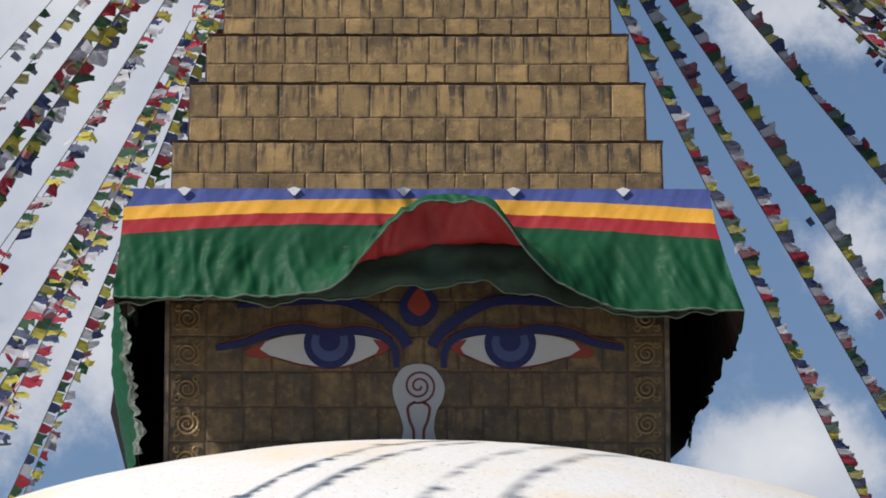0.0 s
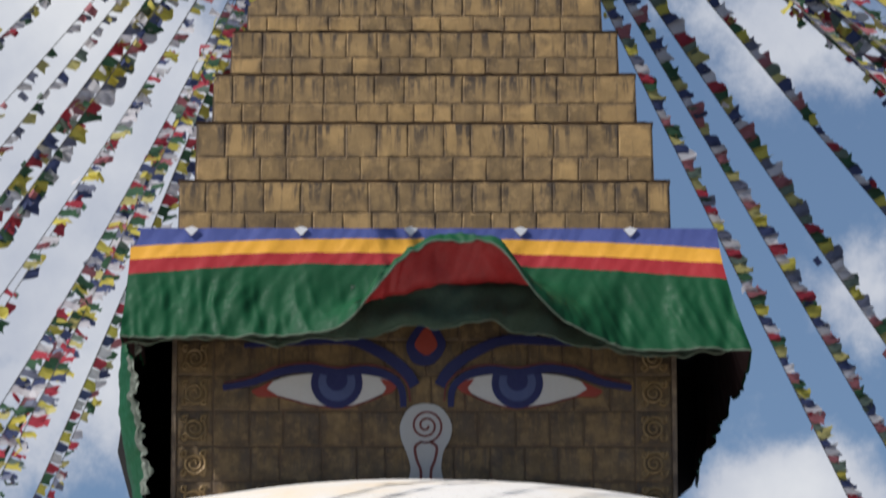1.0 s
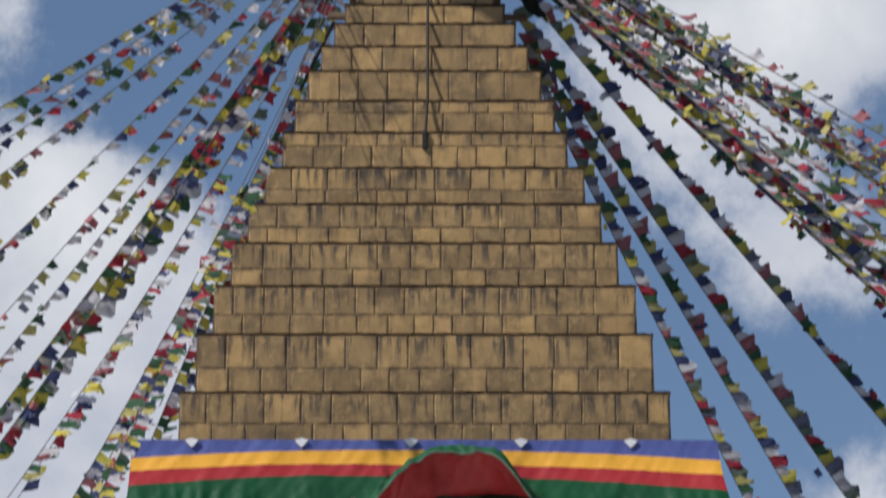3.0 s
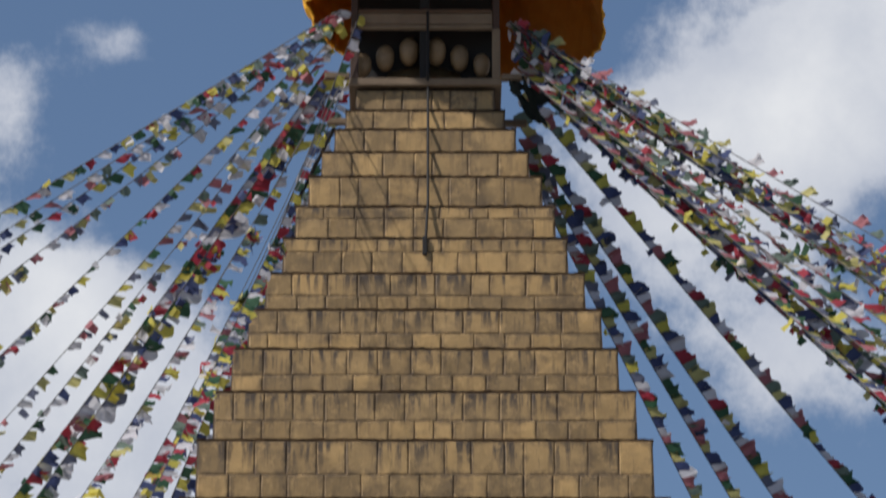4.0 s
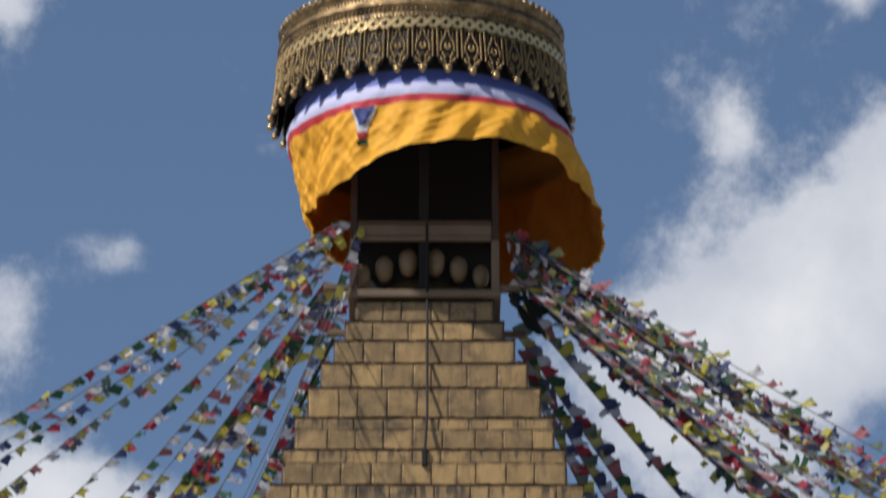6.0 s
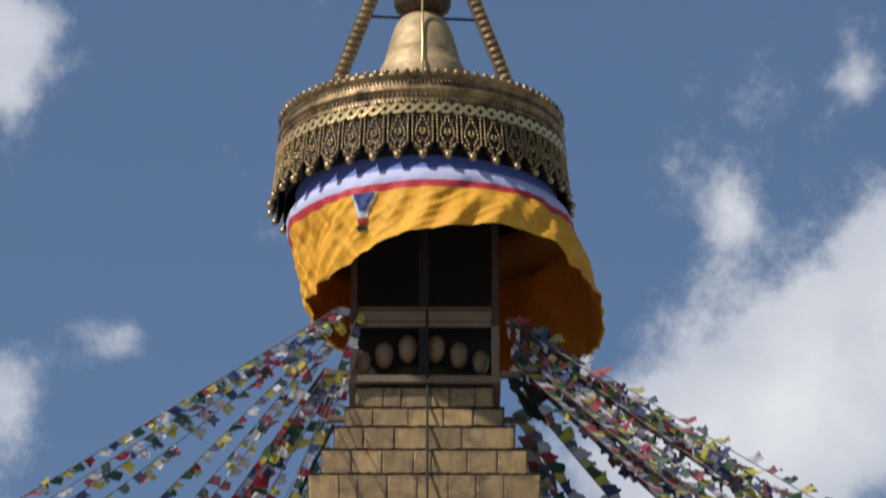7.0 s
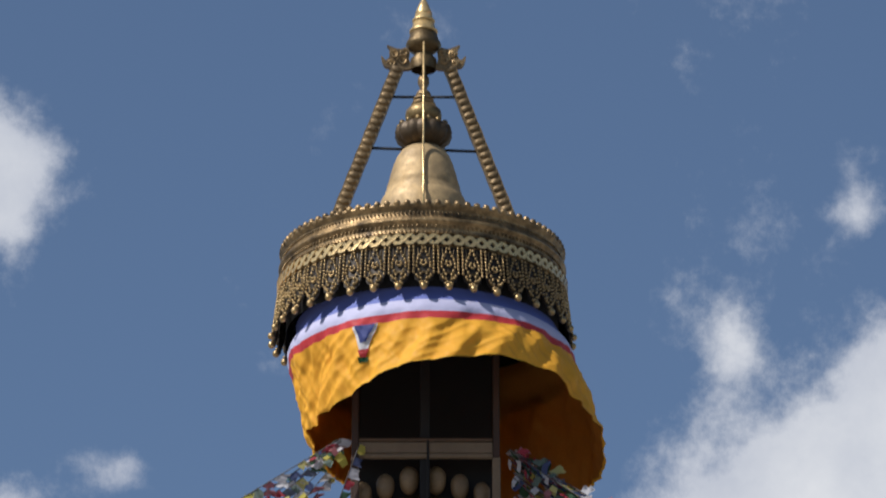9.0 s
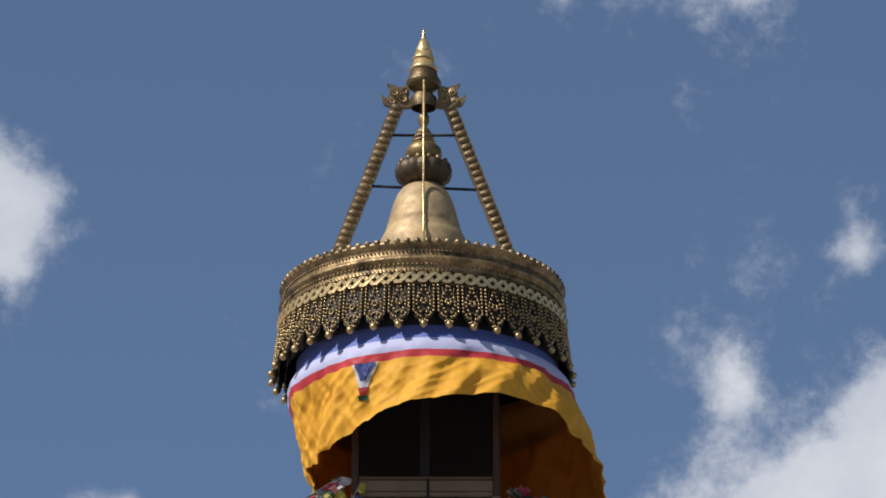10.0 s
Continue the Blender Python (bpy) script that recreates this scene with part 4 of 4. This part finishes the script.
pin("lotus", lathe(bmesh.new(), [(0.12, 33.24), (0.23, 33.25), (0.33, 33.33), (0.365, 33.43), (0.345, 33.53), (0.26, 33.58), (0.12, 33.6)], 96, lobes=14, lobe_depth=0.09), LOTUS, "dark lobed lotus ring")
for i in range(14):
    a = 2 * math.pi * (i + 0.5) / 14
    pin("petal_bead", ball(bmesh.new(), (0.32 * math.sin(a), -0.32 * math.cos(a), 33.56), 0.045, 8, 6), BRASS_MID)
pin("vase", lathe(bmesh.new(), [(0.12, 33.56), (0.21, 33.62), (0.25, 33.70), (0.24, 33.78), (0.17, 33.86), (0.10, 33.88)], 32), BRASS_MID)
for z, r in ((33.90, 0.165), (33.97, 0.14), (34.04, 0.105)):
    pin("ring", lathe(bmesh.new(), [(r * 0.6, z - 0.03), (r, z - 0.03), (r, z - 0.005), (r * 0.72, z + 0.045), (r * 0.5, z + 0.05)], 32), BRASS)
pin("bud", lathe(bmesh.new(), [(0.05, 34.05), (0.045, 34.12), (0.08, 34.20), (0.075, 34.28), (0.04, 34.34), (0.035, 34.5)], 20), BRASS)
pin("hub", lathe(bmesh.new(), [(0.17, 34.40), (0.18, 34.55), (0.13, 34.60), (0.12, 34.7)], 24), BRASS_DARK)
pin("finial_skirt", lathe(bmesh.new(), [(0.10, 34.62), (0.20, 34.70), (0.245, 34.76), (0.235, 34.80), (0.20, 34.86), (0.185, 34.94), (0.15, 34.95)], 32), BRASS_DARK)
for z, r, h in ((34.96, 0.195, 0.17), (35.12, 0.155, 0.14)):
    pin("finial_tier", lathe(bmesh.new(), [(r * 0.7, z - 0.01), (r, z), (r, z + 0.025), (r * 0.82, z + 0.05), (r * 0.72, z + h), (0.05, z + h)], 32), LATTICE)
pin("spike", lathe(bmesh.new(), [(0.12, 35.24), (0.085, 35.33), (0.05, 35.42), (0.03, 35.43), (0.035, 35.46), (0.02, 35.48), (0.028, 35.51), (0.012, 35.53), (0.018, 35.56), (0.001, 35.585)], 20), LATTICE)
pin("rod", tube(bmesh.new(), [(0.0, -0.66, 31.98), (0.0, -0.635, 32.4), (0.004, -0.53, 32.62), (-0.004, -0.44, 33.0), (0.0, -0.41, 33.24), (0.003, -0.425, 33.43), (0.0, -0.36, 33.62), (0.005, -0.24, 34.72)], 0.016, 6), LATTICE, "slim gilt rod")
for s in (-1, 1):
    lo, hi = Vector((s * 1.315, 0, 31.8)), Vector((s * 0.35, 0, 34.44))
    d = (hi - lo).normalized()
    q = Vector((d.z, 0, -d.x))
    bm = bmesh.new()
    rings = []
    for k in range(17):
        p = lo + (hi - lo) * (k / 16)
        ww = 0.094 - 0.008 * k / 16 - (0.006 if k % 2 else 0)
        rings.append([bm.verts.new(p + q * ww * e + Vector((0, y, 0))) for e, y in ((-1, -0.06), (1, -0.06), (1, 0.06), (-1, 0.06))])
    for ra, rb in zip(rings, rings[1:]):
        for n in range(4):
            bm.faces.new((ra[n], ra[(n + 1) % 4], rb[(n + 1) % 4], rb[n]))
    bm.faces.new(rings[0])
    bm.faces.new(rings[-1])
    bmesh.ops.recalc_face_normals(bm, faces=bm.faces[:])
    strut = pin("strut", bm, STRUT_GILT, "embossed gilt strut", False)
    boss = None
    for k in range(27):
        p = lo + (hi - lo) * ((k + 0.5) / 27)
        if boss is None:
            boss = part("boss", ball(bmesh.new(), (0, 0, 0), 0.05, 10, 6, (1.6, 0.6, 0.95)), STRUT_GILT, strut, smooth=True)
            ob = boss
        else:
            ob = new("boss", boss.data)
            ob.parent = strut
        ob.location = p + Vector((0, -0.055, 0))
        ob.rotation_euler = (0, math.atan2(d.x, d.z), 0)
    # scrolled bracket at the strut's head
    pts = [(s * a, b) for a, b in ((0.16, 34.42), (0.30, 34.40), (0.50, 34.43), (0.56, 34.50), (0.575, 34.60), (0.52, 34.54), (0.47, 34.58), (0.46, 34.68), (0.50, 34.76), (0.40, 34.72),
                                   (0.32, 34.70), (0.24, 34.72), (0.19, 34.66), (0.20, 34.55))]
    bm = plate_poly(bmesh.new(), spline(pts, 4), -0.04, 0.04)
    bmesh.ops.triangulate(bm, faces=bm.faces[:])
    br = pin("bracket", bm, STRUT_GILT, "scrolled gilt bracket", False)
    bm = bmesh.new()
    for cx, cz, r in ((0.29, 34.53, 0.075), (0.40, 34.62, 0.06), (0.43, 34.49, 0.05), (0.26, 34.64, 0.045)):
        pp = [(s * (cx + r * (1 - 0.7 * i / 16) * math.cos(i * 0.6)), -0.045, cz + r * (1 - 0.7 * i / 16) * math.sin(i * 0.6)) for i in range(17)]
        tube(bm, pp, 0.017, 5)
    part("scroll", bm, BRASS, br)
    for z, k in ((33.97, 0), (33.19, -0.03 * s)):
        xe = s * (1.315 - 0.965 * (z - 31.8) / 2.64)
        pin("tie_bar", tube(bmesh.new(), [(s * 0.1, 0, z + 0.03), (xe, 0, z + k + 0.03)], 0.02, 6), BLACK_AND_SHADE)

# ---- strings of prayer flags from the crown to the plaza ----
FLAG_COLOURS = (("blue", (0.07, 0.09, 0.20)), ("white", (0.72, 0.69, 0.72)), ("red", (0.46, 0.05, 0.075)), ("green", (0.055, 0.13, 0.07)), ("yellow", (0.66, 0.57, 0.11)))
FLAG_MATS = [material("flag_" + n, c, 0.8, 0, tuple(k * 0.6 for k in c), 8, 0.4, 30, 0.0, thin=0.5, per_object=0.22) for n, c in FLAG_COLOURS]
# Paler copies for faded cloth and, on some strings, for painted-in backlight.
FADED_BACKLIT = [material("faded_backlit_flag_" + n, tuple(0.68 * k + 0.13 for k in c), 0.8, 0, tuple(k * 0.55 + 0.08 for k in c), 8, 0.4, 30, 0.0, thin=0.45, per_object=0.3) for n, c in FLAG_COLOURS]
CORD = material("cord", (0.10, 0.09, 0.085), 0.8, 0, None, 8, 0.3, 40, 0.0)


def flag_mesh(k, mat, tidy=False):
    """A small cloth square hung from its top edge along x, blown and creased; some are twisted to a corner."""
    r = random.Random(k)
    p1, p2, amp = r.uniform(0, 6), r.uniform(0, 6), r.uniform(0.03, 0.07)
    pinch, tw = r.choice((0, 0, 0, 0.1, 0.25, 0.5)), r.uniform(-0.7, 0.7)
    lean = r.choice((0.02, 0.08, 0.14, 0.2))
    if tidy:
        amp, pinch, tw, lean = amp * 0.5, r.choice((0, 0, 0.12)), tw * 0.4, r.uniform(-0.02, 0.04)

    def f(u, v):
        x = (u - 0.5) * 0.25 * (1 - pinch * v) + (0.03 * tw + lean) * v
        y = amp * v * math.sin(p1 + 9 * u + 5 * v) + 0.025 * math.sin(p2 + 13 * u - 4 * v) * v + 0.06 * tw * v * (u - 0.5) * 2
        z = -0.25 * v * (1 - 0.12 * math.sin(p2 + 4 * u)) + 0.02 * math.sin(p2 + 6 * u) * v
        return Vector((x, y, z))
    bm = sheet(bmesh.new(), f, 5, 4)
    me = bpy.data.meshes.new("flag")
    bm.to_mesh(me)
    bm.free()
    me.materials.append(mat)
    me.shade_smooth()
    return me


FLAGS = [[flag_mesh(10 * i + j, m) for j in range(7)] for i, m in enumerate(FLAG_MATS)]
FADED_FLAGS = [[flag_mesh(100 + 10 * i + j, m) for j in range(7)] for i, m in enumerate(FADED_BACKLIT)]
TIDY_FLAGS = [[flag_mesh(200 + 10 * i + j, m, True) for j in range(5)] for i, m in enumerate(FLAG_MATS)]
TIDY_BACKLIT = [[flag_mesh(300 + 10 * i + j, m, True) for j in range(5)] for i, m in enumerate(FADED_BACKLIT)]
flag_rnd = random.Random(23)


def flag_string(start, end, sag, size=0.7, gap=0.21, faded=0.25, skip=0.05, first=0.0, scraps=3.0, calm=0.35, up=0.0, trail=1.0):
    """A cord from the crown to the plaza with a row of flags sewn on, blown to +x."""
    a, b = Vector(start), Vector(end if len(end) == 3 else (*end, 0.05))
    def at(s):
        p = a.lerp(b, s)
        p.z -= 4 * sag * s * (1 - s)
        return p
    n = 60
    tied = part("prayer_flag_string", tube(bmesh.new(), [at(i / n) for i in range(n + 1)], 0.007, 4), CORD)
    tagged(tied, "cord of blue, white, red, green and yellow prayer flags" if faded < 0.5 else "cord of pale prayer flags, sun-faded and backlit in colour", "prayer flags", "prayer flag strings")
    length = sum((at((i + 1) / n) - at(i / n)).length for i in range(n))
    count = min(300, int(length / gap))
    k0 = flag_rnd.randrange(5)
    for i in range(count):
        if flag_rnd.random() < skip:
            continue
        s = (i + 0.5) / count
        if s < first or s > 0.985 or (s > 0.45 and i % 3):
            continue
        p, q = at(s - 0.3 / count), at(s + 0.3 / count)
        tan = (q - p).normalized()
        if tan.x < 0:
            tan = -tan
        wave = Vector((i * 0.16, k0 * 3.1, a.x))
        gust = calm * noise.noise(wave) * 2.2 + flag_rnd.gauss(0, calm * 0.5)
        hang = Vector((1.0 + gust, 0.2 + calm * 1.6 * noise.noise(wave + Vector((0, 0, 7))) + flag_rnd.gauss(0, calm * 0.4), up - 0.42 + flag_rnd.gauss(0, calm * 0.6)))
        hang = (hang - tan * hang.dot(tan) * trail).normalized()
        nrm = hang.cross(tan).normalized()
        turn = Matrix((tan, nrm, -hang)).transposed().to_4x4()
        c = (k0 + i) % 5 if flag_rnd.random() < 0.93 else flag_rnd.randrange(5)
        bright, pale = (TIDY_FLAGS, TIDY_BACKLIT) if calm < 0.25 else (FLAGS, FADED_FLAGS)
        group = pale if flag_rnd.random() < faded else bright
        ob = new("flag", flag_rnd.choice(group[c]))
        ob.parent = tied
        sc = size * flag_rnd.uniform(0.88, 1.12)
        ob.matrix_local = Matrix.Translation((p + q) / 2) @ turn @ Matrix.Diagonal((sc, sc, sc * flag_rnd.uniform(0.65, 1.05), 1))
    # the small crumpled scraps between the larger flags, too many to count
    verts, faces, slots = [], [], []
    mats = FLAG_MATS + FADED_BACKLIT
    for i in range(int(length * scraps)):
        s = max(first, flag_rnd.uniform(0.0, 0.72) ** 1.1)
        p, q = at(s), at(s + 0.004)
        tan = (q - p).normalized()
        hang = Vector((0.7 + flag_rnd.gauss(0, 0.7), flag_rnd.gauss(0, 0.6), -0.6 + flag_rnd.gauss(0, 0.7)))
        hang = (hang - tan * hang.dot(tan)).normalized()
        nrm = hang.cross(tan)
        k = len(verts)
        wd, ln = flag_rnd.uniform(0.07, 0.16), flag_rnd.uniform(0.08, 0.20)
        off = nrm * flag_rnd.gauss(0, 0.02) + hang * flag_rnd.uniform(-0.02, 0.06)
        bend = flag_rnd.gauss(0, 0.06)
        for v in (0, 0.5, 1):
            for u in (-0.5, 0.5):
                verts.append(p + off + tan * u * wd * (1 - 0.3 * v) + hang * ln * v + nrm * (bend * math.sin(3 * v) + flag_rnd.gauss(0, 0.025) * v))
        faces += [(k, k + 1, k + 3, k + 2), (k + 2, k + 3, k + 5, k + 4)]
        slots += [flag_rnd.randrange(5) + (5 if flag_rnd.random() < faded else 0)] * 2
    if verts:
        me = bpy.data.meshes.new("flag_cloth")
        me.from_pydata(verts, [], faces)
        for m in mats:
            me.materials.append(m)
        me.polygons.foreach_set("material_index", slots)
        tagged(new("flag_cloth", me), "small crumpled scraps of flag cloth", kind="stuff").parent = tied
    return tied


flag_string((-1.11, -0.95, 28.66), (-56.67, -5.53), 3.18, size=0.56, gap=0.135, scraps=2.0, faded=0.3, skip=0.06, trail=0.3)
flag_string((-1.11, -0.95, 28.58), (-58.88, -4.94), 4.03, size=0.56, gap=0.135, scraps=2.0, faded=0.3, skip=0.06, trail=0.3)
flag_string((-1.19, -0.95, 28.52), (-57.98, -4.37), 5.36, size=0.56, gap=0.135, scraps=2.0, faded=0.8, skip=0.15, trail=0.3)
flag_string((-1.29, 0.9, 29.05), (-39.1, 8.3), 2.25, size=0.56, gap=0.135, scraps=2.0, faded=0.3, skip=0.06, trail=0.3)
flag_string((-1.33, 0.9, 28.89), (-41.8, 13.6), 4.75, size=0.56, gap=0.135, scraps=2.0, faded=0.8, skip=0.15, trail=0.3)
flag_string((-1.36, 0.9, 28.48), (-35.6, 25.9), 3.5, size=0.95, gap=0.17, scraps=6.0, faded=0.15, skip=0.0, trail=0.7)
flag_string((-1.35, 0.9, 28.40), (-33.2, 22.4), 3.75, size=0.95, gap=0.17, scraps=6.0, faded=0.15, skip=0.0, trail=0.7)
flag_string((-1.29, -0.95, 27.55), (-11.76, -45.50, 0.05), 2.63, size=0.66, gap=0.25, scraps=0.8, skip=0.2, first=0.085, trail=0.7)
# Companion string, added to widen the flag shadow on the dome.
flag_string((-1.12, -0.95, 27.66), (-14.9, -44.4, 0.05), 5.6, size=0.74, gap=0.16, scraps=2.0, skip=0.05, first=0.085, trail=0.7)
flag_string((-1.09, -0.95, 27.71), (-16.81, -43.82, 0.05), 7.13, size=0.78, gap=0.16, scraps=2.0, skip=0.0, first=0.085, trail=0.7)
flag_string((-0.86, -1.06, 28.6), (-17.5, -2.0), 5.2, size=0.56, gap=0.115, faded=0.0, scraps=0.0, skip=0.0, calm=0.15)
flag_string((-1.06, 0.9, 28.36), (-20.7, 38.8), 2.75, size=0.56, gap=0.135, scraps=2.0, faded=0.3, skip=0.06, trail=0.3)
flag_string((1.08, -0.95, 28.54), (34.5, -33.3), 1.75, size=0.9, gap=0.15, scraps=3.5, faded=0.3, skip=0.0, calm=0.3)
flag_string((1.12, -0.95, 28.38), (36.5, -24.6), 2.0, size=0.9, gap=0.15, scraps=3.5, faded=0.3, skip=0.0, calm=0.3)
flag_string((1.12, -0.95, 28.54), (36.5, -24.6), 0.75, size=0.6, gap=0.3, faded=1.0, skip=0.45, scraps=0.0, up=1.5)
flag_string((1.15, -0.95, 28.22), (30.6, -31.7), 2.5, size=0.9, gap=0.15, scraps=3.5, faded=0.3, skip=0.0, calm=0.3)
flag_string((1.18, 0.9, 28.73), (41.3, 15.0), 0.75, size=0.9, gap=0.15, scraps=3.5, faded=0.3, skip=0.0, calm=0.3)
# With faded=0.5 the pale colours stand in for light shining through.
flag_string((1.19, -0.95, 27.91), (16.3, -36.5), 0.0, size=0.8, gap=0.16, scraps=0.6, faded=0.5, skip=0.03, calm=0.2)
flag_string((1.29, 0.9, 28.41), (39.5, 19.3), 0.5, size=0.9, gap=0.15, scraps=3.5, faded=0.3, skip=0.0, calm=0.3)
flag_string((1.29, 0.9, 28.16), (30.6, 25.7), 0.0, size=0.8, gap=0.16, scraps=0.6, faded=0.5, skip=0.03, calm=0.2)
flag_string((1.18, 0.9, 27.84), (25.9, 25.0), 0.5, size=0.86, gap=0.165, scraps=0.5, faded=0.5, skip=0.0, calm=0.13)
flag_string((1.25, 0.9, 27.52), (22.2, 28.4), 0.0, size=0.86, gap=0.165, scraps=0.5, faded=0.5, skip=0.0, calm=0.13)
flag_string((1.25, 0.9, 27.36), (20.7, 38.8), 0.0, size=0.86, gap=0.165, scraps=0.5, faded=0.5, skip=0.0, calm=0.13)
flag_string((-1.11, -0.95, 28.70), (-46.59, -6.11), 0.67, size=0.56, gap=0.135, scraps=2.0, faded=0.3, skip=0.06, trail=0.3)
flag_string((-1.33, 0.9, 28.77), (-38.1, 22.0), 3.75, size=0.56, gap=0.135, scraps=2.0, faded=0.8, skip=0.15, trail=0.3)
flag_string((-1.21, 0.9, 28.32), (-30.5, 19.1), 4.75, size=0.66, gap=0.22, scraps=1.0, skip=0.2, trail=0.6)
flag_string((-1.07, -0.95, 27.63), (-7.75, -39.56, 0.05), 0.89, size=0.62, gap=0.15, scraps=1.2, skip=0.03, first=0.12, trail=0.7)
flag_string((1.15, -0.95, 28.15), (22.4, -33.2), 1.0, size=0.8, gap=0.16, scraps=0.6, faded=0.5, skip=0.03, calm=0.2)
flag_string((1.14, 0.9, 29.13), (47.5, 6.7), 0.5, size=0.9, gap=0.15, scraps=3.5, faded=0.3, skip=0.0, calm=0.3)
flag_string((1.10, -0.95, 28.46), (35.5, -29.0), 2.3, size=0.9, gap=0.15, scraps=3.5, faded=0.3, skip=0.0, calm=0.3)
flag_string((1.14, -0.95, 28.30), (33.4, -28.5), 2.4, size=0.9, gap=0.15, scraps=3.5, faded=0.3, skip=0.0, calm=0.3)
flag_string((1.16, -0.95, 28.40), (37.6, -21.5), 1.4, size=0.9, gap=0.15, scraps=3.5, faded=0.3, skip=0.0, calm=0.3)
flag_string((1.24, 0.9, 28.55), (40.4, 17.2), 0.6, size=0.9, gap=0.15, scraps=3.5, faded=0.3, skip=0.0, calm=0.3)

SCARF = material("cream_scarf", (0.58, 0.52, 0.46), 0.8, 0, (0.3, 0.25, 0.2), 30, 0.8, 40, 0.2, 30)
# a white scarf knotted round one of the strings
bm = ball(bmesh.new(), (0, 0, 0), 0.065, 12, 8, (1, 0.9, 1.8))
for v in bm.verts:
    v.co += v.co.normalized() * 0.025 * noise.noise(v.co * 18)
scarf = part("scarf_knot", bm, SCARF, smooth=True)
scarf.location = (3.79, -6.75, 23.30)
tagged(scarf, "white scarf bundled round a prayer flag string", "scarf")
bm = lathe(bmesh.new(), [(0.055, -0.02), (0.075, 0.0), (0.055, 0.02)], 16)
part("band", bm, FLAG_MATS[3], scarf)
